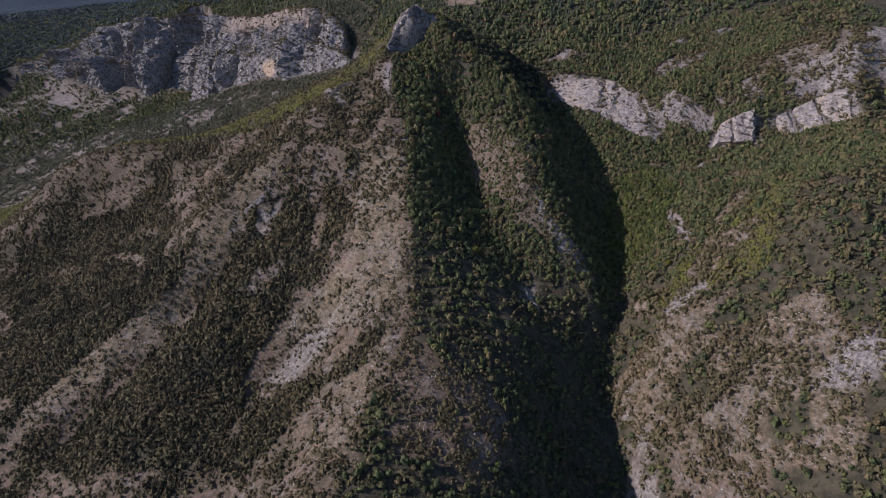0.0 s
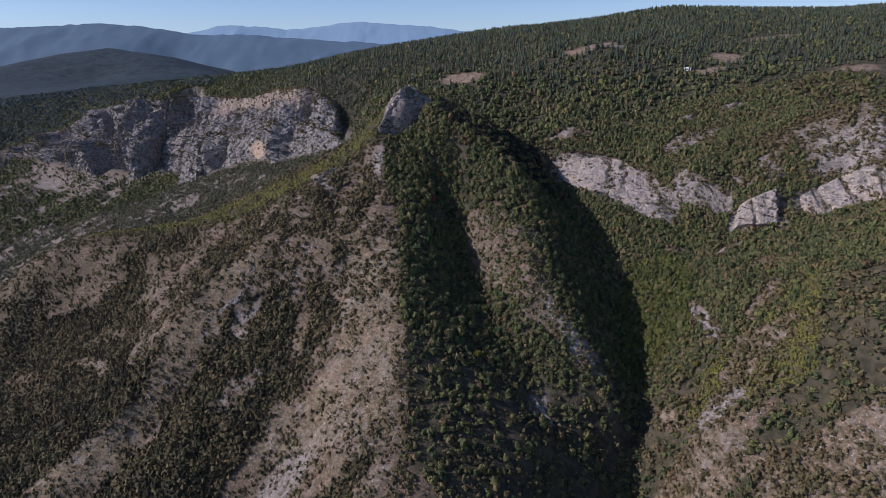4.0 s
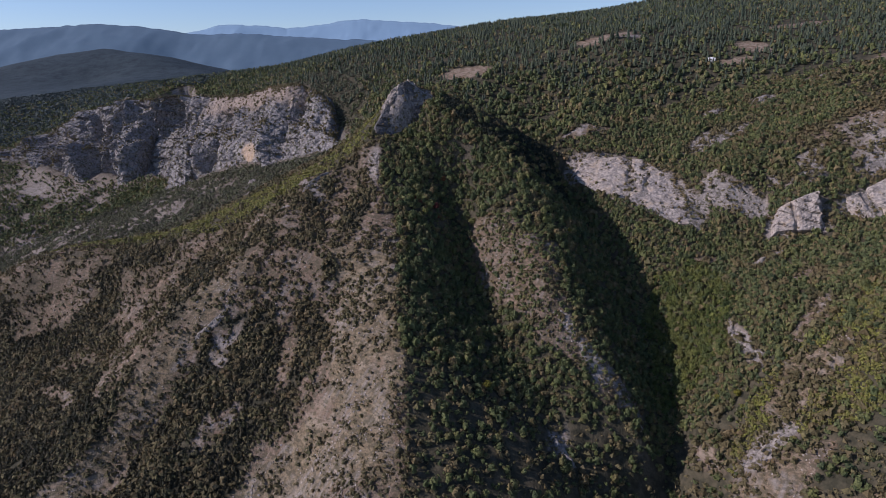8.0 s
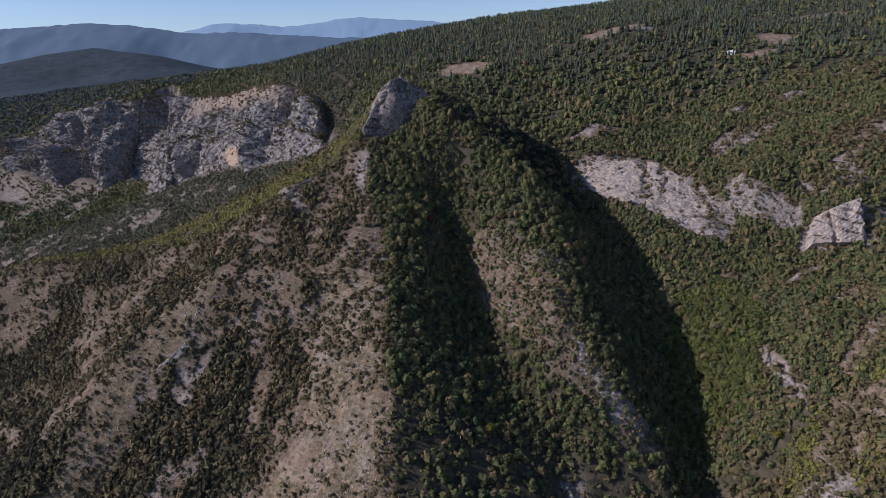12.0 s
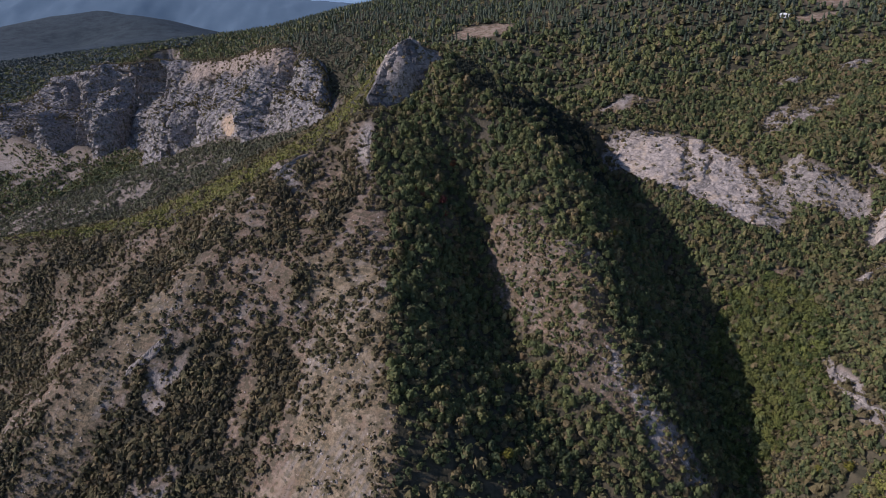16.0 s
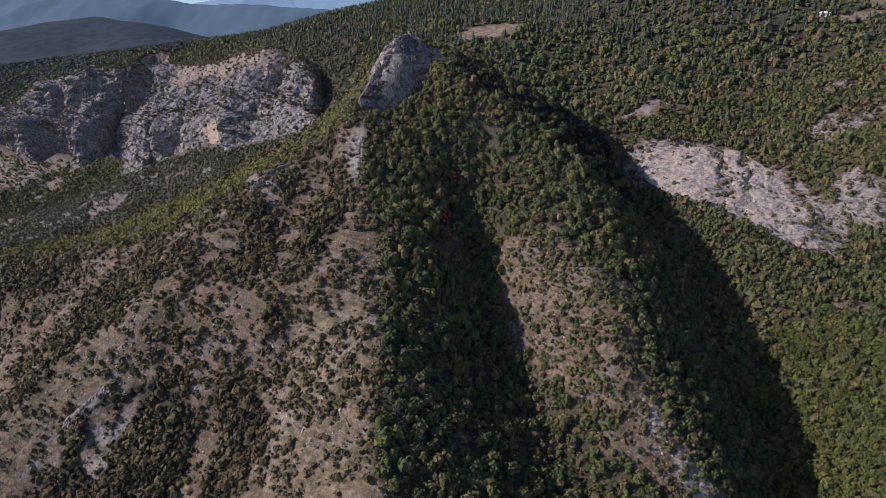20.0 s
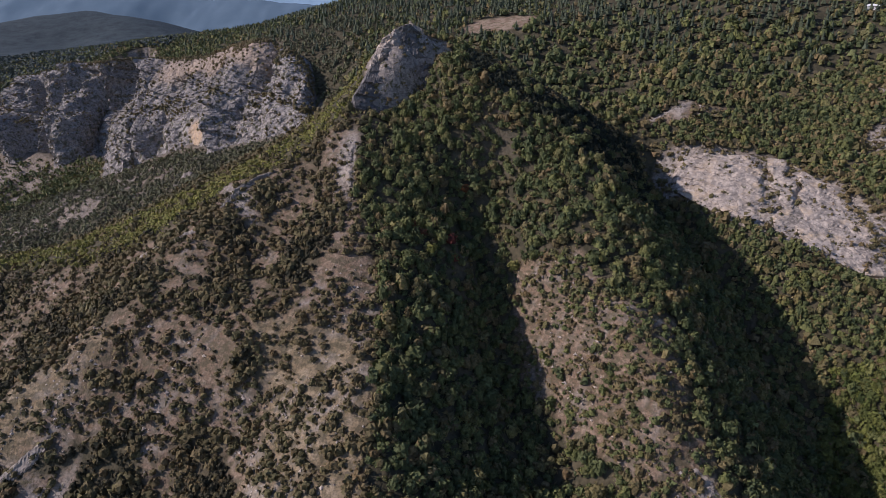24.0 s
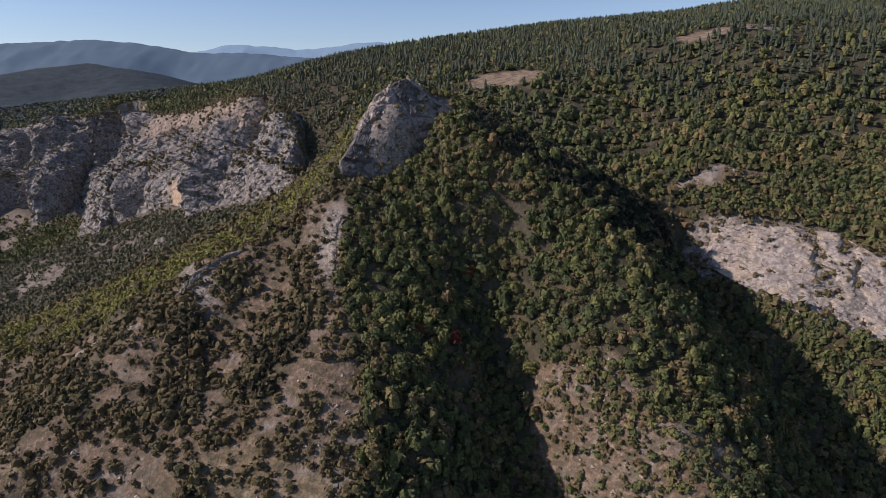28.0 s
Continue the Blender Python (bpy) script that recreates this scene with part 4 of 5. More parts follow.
def rock_face(name, foot, head, gap, rough, label, seed, mat=None, sink=5.0, clefts=(), fade=0.13):
    """A broken limestone face between a foot line and a head line: buttresses, set-back ledges and blocks, with a lip that runs back into the hill."""
    foot, head = np.array(foot, float), np.array(head, float)
    cols = max(8, int(np.linalg.norm(np.diff(foot, axis=0), axis=1).sum() / gap))
    f, h = spread(foot, cols), spread(head, cols)
    tall = np.linalg.norm(h - f, axis=1).mean()
    rows = max(8, int(tall / gap * 1.2))
    out = (f - h) * np.array([1, 1, 0])
    tang = np.gradient(f, axis=0)
    side = np.column_stack([tang[:, 1], -tang[:, 0], 0 * tang[:, 0]])
    side /= np.linalg.norm(side, axis=1)[:, None] + 1e-6
    side *= np.sign((side * out).sum(1).mean())
    sheets = [f + (h - f) * v for v in np.linspace(-0.12, 1.0, rows)]
    sheets.insert(0, sheets[0] - side * 4 - np.array([0, 0, 5.0]))
    for back, drop in ((2.0, 0.0), (5.0, 1.6), (9.0, 6.0)):
        sheets.append(h - side * back - np.array([0, 0, drop]))
    grid = np.array(sheets)
    nr, nc = grid.shape[:2]
    flat = grid.reshape(-1, 3)
    nn = np.tile(side, (nr, 1)) + np.array([0, 0, 0.3])
    k = gap / 1.2
    stretch = flat * np.array([1, 1, 0.4])
    beds = (flat[:, 2] + 0.25 * flat[:, 0] + 5 * k * noise3(flat, 30 * k, 2, seed + 8)) / (8.0 * k)
    ledges = (0.5 - beds % 1.0) * (0.6 + 0.8 * np.abs(noise3(flat, 20 * k, 2, seed + 9)))
    blocks = noise3(stretch, 12 * k, 3, seed + 2)
    push = rough * (3.2 * (np.abs(noise3(stretch, 32 * k, 3, seed)) - 0.25) + 1.6 * ledges + 1.3 * np.round(blocks * 4) / 4 + 0.8 * noise3(flat, 4.5 * k, 3, seed + 3))
    u = np.linspace(0, 1, nc)
    for at, wide, deep in clefts:
        uu = np.tile(u, nr) + 0.05 * noise3(flat, 12, 2, seed + 21) + 0.004 * (flat[:, 2] - flat[:, 2].mean())
        push = push - deep * np.exp(-((uu - at) / wide) ** 2)
    ends = np.tile(step(0, fade, u + 0.3 * fade * noise3(f, 9, 2, seed)) * step(1, 1 - fade, u), nr)
    top = np.repeat(step(1.25, 0.85, np.append(np.append(-0.2, np.linspace(-0.12, 1.0, rows)), [1.05, 1.1, 1.2])), nc)
    flat = flat + nn * (push * ends * (0.3 + 0.7 * top) - sink * (1 - ends))[:, None] - np.array([0, 0, 1]) * (1 - ends)[:, None] * 0.45 * tall
    i = np.arange(nr * nc).reshape(nr, nc)
    q = np.stack([i[:-1, :-1], i[:-1, 1:], i[1:, 1:], i[1:, :-1]], -1).reshape(-1, 4)
    if side[:, 1].mean() * tang[:, 0].mean() > 0:
        q = q[:, ::-1]
    g = flat.reshape(nr, nc, 3)
    rise = np.gradient(g, axis=0)
    flatness = np.hypot(rise[..., 0], rise[..., 1]) / (np.abs(rise[..., 2]) + 0.2)
    chance = (flatness * (0.05 + np.clip(noise3(flat, 14 * k, 2, seed + 11), 0, 1).reshape(nr, nc)))[1:, 2:-2].ravel()
    body = i[1:, 2:-2].ravel()
    LEDGES.append(flat[rng.choice(body, max(4, int(len(body) * gap * gap / (40 if mat else 130))), p=chance / chance.sum())])
    return tagged(new(name, mesh_from(name, flat * U + np.array([0, 0, EYE]), q, mat or m_rock)), label, "cliff", kind="structure")


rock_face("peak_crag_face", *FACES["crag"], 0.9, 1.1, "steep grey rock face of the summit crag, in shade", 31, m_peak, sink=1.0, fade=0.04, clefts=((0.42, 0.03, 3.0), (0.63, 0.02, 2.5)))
rock_face("slab_cliff", *FACES["slab"], 1.0, 0.6, "pale limestone slab cliff with ochre stains and a dark cleft", 41, sink=3.0, clefts=((0.47, 0.014, 6.0), (0.56, 0.01, 4.0), (0.8, 0.012, 3.0)))
rock_face("eastern_slab", *FACES["east one"], 1.0, 0.6, "pale slanting limestone slab above green scrub", 47, sink=3.0, clefts=((0.4, 0.04, 4.0),))
rock_face("eastern_blocks", *FACES["east two"], 1.0, 1.5, "broken grey limestone blocks above green scrub", 49, sink=3.0, clefts=((0.42, 0.03, 3.0), (0.9, 0.04, 5.0)), fade=0.2)
rock_face("eastern_step", *FACES["east three"], 1.1, 0.8, "low pale limestone step above green scrub", 51, sink=4.0, clefts=((0.3, 0.04, 6.0), (0.62, 0.03, 5.0)))
rock_face("gorge_buttress", *FACES["buttress"], 1.5, 2.0, "rounded grey rock buttress at the mouth of the gorge", 67, m_crag)


def long_cliff(name, foot, head, gap, label, seed):
    """One continuous mountain wall of buttresses, shaded clefts, ledges and blocks between paired foot and head lines, with stony slopes over its western faces."""
    foot, head = np.array(foot, float), np.array(head, float)
    way = np.append(0, np.cumsum(0.5 * (np.linalg.norm(np.diff(foot, axis=0), axis=1) + np.linalg.norm(np.diff(head, axis=0), axis=1))))
    cols = int(way[-1] / gap)
    at = np.linspace(0, way[-1], cols)
    f, h = (np.column_stack([np.interp(at, way, line[:, k]) for k in range(3)]) for line in (foot, head))
    smooth = np.ones(9) / 9
    f, h = (np.column_stack([np.convolve(np.pad(q[:, k], 4, mode="edge"), smooth, "valid") for k in range(3)]) for q in (f, h))
    rows = int(np.linalg.norm(h - f, axis=1).mean() / gap * 1.15)
    v = np.linspace(-0.08, 1.0, rows)
    tang = np.gradient(f + h, axis=0)
    side = np.column_stack([tang[:, 1], -tang[:, 0], 0 * tang[:, 0]])
    side /= np.linalg.norm(side, axis=1)[:, None] + 1e-6
    lift = v + 0.16 * np.sin(math.pi * np.clip(v, 0, 1)) + 0.07 * np.sin(3 * math.pi * np.clip(v, 0, 1))
    sheets = [f + (h - f) * np.array([a, a, b]) for a, b in zip(v, lift)]
    for back, drop in ((5.0, 1.0), (12.0, 5.0), (20.0, 16.0)):
        sheets.append(h - side * back - np.array([0, 0, drop]))
    grid = np.array(sheets)
    nr, nc = grid.shape[:2]
    flat, vv = grid.reshape(-1, 3), np.repeat(np.append(v, [1.05, 1.1, 1.2]), nc)
    tall = np.array([1, 1, 0.22])
    wav = flat + 10 * np.column_stack([noise3(flat, 50, 2, seed + 30), noise3(flat, 50, 2, seed + 31), 0 * vv])
    butts = np.abs(noise3(wav * tall, 95, 3, seed)) ** 0.8
    ribs = 1 - np.abs(noise3(wav * tall, 30, 3, seed + 1))
    beds = ((flat[:, 2] + 0.12 * flat[:, 0] + 9 * noise3(flat, 60, 2, seed + 8)) / 17.0) % 1.0
    blocks = noise3(flat * np.array([1, 1, 0.35]), 17, 3, seed + 2)
    tan = step(0.56, 0.7, vv + 0.12 * noise3(flat, 30, 2, seed + 5)) * step(-350, -320, flat[:, 0]) * step(-150, -180, flat[:, 0])
    stain = step(1.25, 0.85, np.hypot((flat[:, 0] + 226) / 13, (flat[:, 2] + 88) / 9.5) + 0.7 * noise3(flat, 6, 3, seed + 6)) * 0.75
    east = np.tile(at, nr) + 26 * noise3(flat * tall, 70, 2, seed + 12) + 0.25 * flat[:, 2]
    spurs = 0.0
    for size, deep, cut in ((118, 34, 0.8), (47, 15, 0.72), (17, 5.5, 0.7)):
        ph = (east / size + 0.35 * noise3(flat * tall, 1.4 * size, 2, seed + size)) % 1.0
        spurs = spurs + deep * (0.55 + 0.9 * np.abs(noise3(flat, 2 * size, 1, seed + 1 + size))) * (np.minimum(ph / cut, (1 - ph) / (1 - cut)) - 0.5)
    gorge = 1.25 * np.exp(-((flat[:, 0] + 418 + 0.3 * (flat[:, 2] + 90)) / 27) ** 2) + 0.6 * np.exp(-((flat[:, 0] + 300 - 0.4 * (flat[:, 2] + 80)) / 9) ** 2) + 0.7 * np.exp(-((flat[:, 0] + 545 + 0.4 * (flat[:, 2] + 90)) / 13) ** 2) + 0.6 * np.exp(-((flat[:, 0] + 655 + 0.4 * (flat[:, 2] + 90)) / 14) ** 2) + 0.5 * np.exp(-((flat[:, 0] + 168 - 0.3 * (flat[:, 2] + 50)) / 7) ** 2) * step(0.3, 0.5, vv) * step(0.9, 0.7, vv)
    push = 1.15 * spurs + 11 * noise3(flat * np.array([1, 1, 0.35]), 38, 4, seed + 40) * step(-330, -420, flat[:, 0]) - 44 * gorge + 17 * (butts - 0.3) + 16 * (ribs - 0.8) + 6.0 * (0.5 - beds) * (0.5 + np.abs(noise3(flat, 40, 2, seed + 9))) + 5.5 * np.round(blocks * 4) / 4 + 3.6 * noise3(flat, 7, 3, seed + 3)
    tail = step(-112, -165, flat[:, 0])
    push = np.where(push < 0, push * tail, push * (0.35 + 0.65 * tail))
    calm = (1 - 0.8 * tan) * (1 - 0.8 * step(2.2, 1.0, np.hypot((flat[:, 0] + 226) / 13, (flat[:, 2] + 88) / 9.5))) * step(1.08, 0.72, vv) * (0.35 + 0.65 * step(-0.1, 0.12, vv)) * np.where(flat[:, 0] > -340, 0.72, 1.0)
    flat = flat + (np.tile(side, (nr, 1)) + np.array([0, 0, 0.25])) * (push * calm)[:, None]
    flat[:, 2] -= 40 * step(-124, -98, flat[:, 0]) * np.clip(vv, 0, 1)
    i = np.arange(nr * nc).reshape(nr, nc)
    q = np.stack([i[:-1, :-1], i[:-1, 1:], i[1:, 1:], i[1:, :-1]], -1).reshape(-1, 4)
    me = mesh_from(name, flat * U + np.array([0, 0, EYE]), q, m_crag)
    for key, grid in (("tan", tan), ("stain", stain)):
        a = me.attributes.new(key, "FLOAT", "POINT")
        a.data.foreach_set("value", grid.astype(np.float32))
    rise = np.gradient(flat.reshape(nr, nc, 3), axis=0)
    shelf = np.hypot(rise[..., 0], rise[..., 1]) / (np.abs(rise[..., 2]) + 0.3)
    chance = (np.clip(shelf, 0, 4).ravel() * (0.03 + np.clip(noise3(flat, 26, 3, seed + 11), 0, 1) ** 1.5) * (1 - stain))[:-3 * nc]
    LEDGES.append(flat[rng.choice(len(chance), 7000, p=chance / chance.sum())])
    return tagged(new(name, me), label, "cliff", kind="structure")


long_cliff("western_cliff", west_cliff_foot, west_cliff_head, 1.8, "long grey limestone cliff with shaded clefts, tan stony upper slopes and an ochre wall", 71)


def outcrop(line, wide, tall, seed, label, mat=None, jag=1.0):
    """A jagged rib of bare rock that follows a line of the plan."""
    n = max(8, int(np.linalg.norm(np.diff(np.array(line, float), axis=0), axis=1).sum() / 0.7))
    q = spread([(x, y, 0) for x, y in line], n)
    tang = np.gradient(q, axis=0)
    side = np.column_stack([tang[:, 1], -tang[:, 0]])
    side /= np.linalg.norm(side, axis=1)[:, None]
    lanes = np.linspace(-1, 1, 11)
    taper = np.sin(np.linspace(0.12, math.pi - 0.12, n)) ** 0.5
    pts = []
    for a in lanes:
        x, y = q[:, 0] + side[:, 0] * a * wide * taper, q[:, 1] + side[:, 1] * a * wide * taper
        z = sample(GZ, x, y) + (1 - abs(a) ** 1.6) * tall * taper * (0.55 + 0.8 * np.abs(fbm(x * 1.0, y, 7, 2, seed))) - (0.8 if abs(a) > 0.95 else 0)
        pts.append(np.column_stack([x, y, z]))
    g = np.array(pts)
    flat = g.reshape(-1, 3)
    rough = np.column_stack([noise3(flat, 5, 3, seed + k) for k in range(3)])
    flat = flat + jag * (0.9 * np.round(rough * 3) / 3 + 0.9 * np.column_stack([noise3(flat, 2.2, 2, seed + 9 + k) for k in range(3)])) * np.array([1, 1, 0.7])
    nr, nc = g.shape[:2]
    i = np.arange(nr * nc).reshape(nr, nc)
    f = np.stack([i[:-1, :-1], i[:-1, 1:], i[1:, 1:], i[1:, :-1]], -1).reshape(-1, 4)[:, ::-1]
    return tagged(new("rock_outcrop", mesh_from("rock_outcrop", flat * U + np.array([0, 0, EYE]), f, mat or m_stone)), label, "rock", "outcrops")


outcrop([(187, 491), (183, 478), (182, 468), (186, 459), (192, 450)], 2.6, 4.0, 101, "pale curved rock rib among green trees")
outcrop([(210, 520), (217, 526), (228, 530), (240, 532)], 3.0, 3.5, 103, "small grey outcrop in the green scrub")
outcrop([(72, 476), (76, 471), (81, 467)], 4.0, 1.3, 105, "bleached rocky rib above the dark ravine")
outcrop([(84, 463), (88, 457), (95, 455)], 5.5, 1.5, 106, "bleached rocky rib above the dark ravine")
outcrop([(96, 450), (101, 447), (104, 441)], 4.5, 1.6, 107, "bleached rocky rib above the dark ravine")
outcrop([(107, 442), (111, 437), (117, 433)], 3.5, 1.2, 108, "bleached rocky rib above the dark ravine")
outcrop([(-142, 490), (-150, 484), (-160, 479)], 2.4, 3.0, 109, "rock knob at the head of the sunlit rib")
outcrop([(-49, 592), (-50, 584), (-49, 576), (-47, 568)], 2.2, 1.2, 113, "sunlit rock edge along the spine")
outcrop([(-86, 590), (-94, 578), (-104, 564)], 2.0, 2.6, 115, "thin slanting rock ledge on the ridge")
outcrop([(-110, 556), (-125, 556), (-142, 560)], 1.6, 2.0, 116, "thin slanting rock ledge on the ridge")
# the summit's sunlit edge is put in with the paler rock
outcrop([(-52, 614), (-48, 622), (-43, 631), (-37, 639)], 2.6, 4.6, 117, "sunlit broken edge of the summit crag", m_rock, 2.0)
outcrop([(-37, 643), (-31, 646), (-25, 650), (-18, 653)], 3.4, 3.4, 119, "broken rock cap of the summit", m_rock, 2.0)
outcrop([(-42, 630), (-38, 638), (-33, 643), (-26, 648)], 4.2, 4.6, 121, "pale sunlit shoulder of the summit crag", m_rock, 2.2)
outcrop([(222, 308), (236, 305), (252, 300)], 6.0, 4.5, 123, "grey fissured outcrop on the eastern slope")
outcrop([(160, 399), (174, 402), (188, 404)], 3.5, 2.5, 125, "pale rock edge along the eastern spur")
outcrop([(60, 420), (64, 412), (70, 405)], 3.0, 4.0, 127, "small pale outcrop in the shaded wood")
outcrop([(270, 668), (280, 670), (290, 671)], 2.4, 3.0, 133, "white limestone blocks among far trees")
outcrop([(230, 668), (240, 670), (248, 672)], 2.4, 3.0, 135, "white limestone blocks among far trees")
outcrop([(332, 679), (342, 683), (350, 684)], 2.2, 3.0, 137, "white limestone blocks among far trees")
outcrop([(205, 600), (214, 598), (222, 597)], 3.0, 3.5, 139, "pale rock step above the cliff")
outcrop([(-202, 746), (-196, 744), (-190, 743)], 3.0, 4.0, 141, "grey rock standing out of the green slope")
outcrop([(-566, 1222), (-549, 1219), (-536, 1217)], 5.0, 6.0, 143, "pale outcrop on the wooded plateau")
outcrop([(180, 606), (183, 598), (184, 590)], 1.6, 2.0, 145, "dark rock rib down the slab cliff")

# ---- plants in masses ----
shrub_forms = [blob(6, 0.75, 0.4, s, 5, 0.05) for s in range(8)]
low_shrub_forms = [blob(4, 0.75, 0.48, 180 + s, 4, 0.05) for s in range(8)]
hill_forms = [blob(5, 0.95, 0.5, 160 + s, 4, 0.05) for s in range(8)]
tree_forms = [blob(18, 1.1, 0.4, 20 + s) for s in range(8)]
far_forms = [blob(8, 1.1, 0.44, 40 + s, 5) for s in range(8)]
low_forms = [blob(9, 1.0, 0.44, 140 + s, 5, 0.05) for s in range(8)]
near_forms = [blob(40, 1.1, 0.28, 120 + s) for s in range(8)]
pine_forms = [spire(2, 5, 60 + s) for s in range(6)]


def w_at(x, y):
    return sample(WOOD, x, y)


def west(x, y):
    return step(5, -4, x - line_x(spine, y))


def near(x, y):
    return step(685, 655, y - 0.12 * np.abs(x))


def front(x, y):
    """1 on the land that the flight looks down on."""
    return near(x, y) * (np.abs(x) < 0.94 * y + 20)


def dense(x, y):
    return step(0.5, 0.8, w_at(x, y))


def clumps(x, y, seed=51):
    return 0.5 + 1.0 * fbm(x, y, 10, 3, seed)


p = throw(290000, -580, 390, 190, 690, lambda x, y: front(x, y) * np.clip(clumps(x, y), 0.08, 1) * (0.34 + 0.75 * w_at(x, y)) * (1 + 0.35 * (x > line_x(spine, y))) * (1 - 0.85 * dense(x, y) * (1 - west(x, y))) * (1 - 0.93 * sample(GREEN, x, y)) * (1 - 0.8 * sample(SOIL, x, y)))
big = rng.uniform(0, 1, len(p)) ** 2
wide = (0.85 + 2.5 * big) * (0.8 + 0.5 * w_at(p[:, 0], p[:, 1])) * (1 + 0.45 * (p[:, 0] > line_x(ravine, p[:, 1])))
for close in (True, False):
    k = ((p[:, 0] > -170) & (p[:, 0] < 130) & (p[:, 1] > 440)) == close
    strew("scrub" if close else "outlying_scrub", shrub_forms if close else low_shrub_forms, p[k], wide[k], rng.uniform(0.7, 1.15, k.sum()), m_shrub, "dry grey-green scrub dotted over the bare slopes", "shrub")
p = throw(9000, -420, 420, -60, 200, lambda x, y: np.clip(clumps(x, y, 63) + 0.3, 0.1, 1))
strew("valley_scrub", low_shrub_forms, p, rng.uniform(1.0, 3.4, len(p)), rng.uniform(0.7, 1.1, len(p)), m_shrub, "scrub on the lower slopes of the valley", "shrub")
p = throw(23000, -60, 420, 190, 700, lambda x, y: (1 - sample(FLANK, x, y)) * front(x, y) * (1 - west(x, y)) * dense(x, y) * np.clip(clumps(x, y, 52) + 0.25, 0.2, 1))
strew("woodland", tree_forms, p, rng.uniform(1.3, 2.8, len(p)) * rng.choice([0.6, 0.8, 1.1, 1.5], len(p)), rng.uniform(0.7, 1.4, len(p)), m_broad, "dense low oak and hornbeam wood on the steep slopes", "trees")
p = throw(200000, -680, 10, 545, 900, lambda x, y: sample(GREEN, x, y) * step(0.45, 0.8, w_at(x, y)) * np.clip(clumps(x, y, 53) + 0.2, 0.1, 1) * (x > -0.74 * y - 20))
strew("green_scrub", low_shrub_forms, p, rng.uniform(0.9, 2.2, len(p)), rng.uniform(0.7, 1.1, len(p)), m_green, "yellow-green bushes on the slope behind the ridge", "shrub")


p = throw(84000, -420, -40, 190, 600, lambda x, y: front(x, y) * west(x, y) * step(0.62, 0.82, w_at(x, y)) * (1 - sample(GREEN, x, y)) * np.clip(clumps(x, y, 58) + 0.4, 0.1, 1))
strew("gully_wood", far_forms, p, rng.uniform(0.8, 1.9, len(p)) * rng.choice([0.8, 1.0, 1.35], len(p)), rng.uniform(0.8, 1.2, len(p)), m_hollow, "dark bushy trees in the hollows of the sunlit slope", "trees")


p = throw(26000, 125, 300, 370, 560, lambda x, y: sample(YELLOW, x, y) * step(0.3, 0.8, w_at(x, y)) * np.clip(clumps(x, y, 64) + 0.4, 0.25, 1))
strew("yellowing_scrub", low_forms, p, rng.uniform(0.9, 2.1, len(p)), rng.uniform(0.7, 1.15, len(p)), m_green, "yellow-green bushes on the sunny slope across the ravine", "shrub")
p = throw(4200, 128, 205, 445, 560, lambda x, y: sample(LUSH, x, y))
strew("lush_wood", near_forms, p, rng.uniform(1.4, 2.6, len(p)) * rng.choice([0.7, 1.0, 1.5], len(p)), rng.uniform(0.9, 1.25, len(p)), m_lush, "fresh green broadleaf wood on the ravine floor", "trees")
# these darkened trees make the shadow band under the crest
p = throw(5200, -10, 112, 580, 676, lambda x, y: sample(FLANK, x, y) * np.clip(clumps(x, y, 66) + 0.4, 0.3, 1))
strew("flank_wood", low_forms, p, rng.uniform(1.3, 2.5, len(p)), rng.uniform(0.8, 1.3, len(p)), m_flank_leaves, "oaks along the far flank of the summit, darkened for its shade", "trees")
p = throw(14000, -400, -20, 260, 600, lambda x, y: sample(YELLOW, x, y) * np.clip(clumps(x, y, 65) + 0.3, 0.1, 1))
strew("olive_scrub", low_forms, p, rng.uniform(1.0, 2.1, len(p)), rng.uniform(0.7, 1.1, len(p)), m_sage, "olive-green scrub in the folds of the sunlit slope", "shrub")
p = throw(20000, 112, 340, 440, 690, lambda x, y: (x > line_x(ravine, y)) * dense(x, y) * (1 - 0.8 * sample(LUSH, x, y)) * (1 - 0.6 * sample(YELLOW, x, y)) * np.clip(clumps(x, y, 60) + 0.4, 0.3, 1))
strew("ravine_wood", far_forms, p, rng.uniform(1.5, 2.9, len(p)), rng.uniform(0.8, 1.2, len(p)), m_broad, "bright green wood on the slopes across the ravine", "trees")
p = throw(5000, 14, 116, 425, 600, lambda x, y: step(0.85, 0.6, w_at(x, y)) * np.clip(clumps(x, y, 61) + 0.1, 0.0, 1) * (x < line_x(ravine, y)))
strew("rib_scrub", low_forms, p, rng.uniform(0.6, 1.8, len(p)) * rng.choice([0.7, 1.0, 1.6], len(p)), rng.uniform(0.7, 1.1, len(p)), m_broad, "green and olive bushes over the stony rib", "shrub")

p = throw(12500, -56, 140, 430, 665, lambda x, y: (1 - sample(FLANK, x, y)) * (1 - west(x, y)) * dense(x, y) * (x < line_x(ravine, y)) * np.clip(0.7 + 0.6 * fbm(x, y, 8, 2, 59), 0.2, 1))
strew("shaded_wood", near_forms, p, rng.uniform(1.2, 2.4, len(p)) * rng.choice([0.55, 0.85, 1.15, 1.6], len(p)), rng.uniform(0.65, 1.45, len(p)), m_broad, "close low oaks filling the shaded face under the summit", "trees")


def behind_ridge(x, y):
    return (1 - near(x, y)) * (1 - sample(GREEN, x, y) * (y < 900)) * (x > -0.75 * y - 60) * (x < 0.72 * y + 60)


def high(x, y):
    return step(-65, 12, sample(GZ, x, y) + 22 * fbm(x, y, 90, 3, 31) - 0.05 * np.clip(-x, 0, 400))


def left_slope(x, y):
    return step(-50, -110, x) * step(960, 900, y)


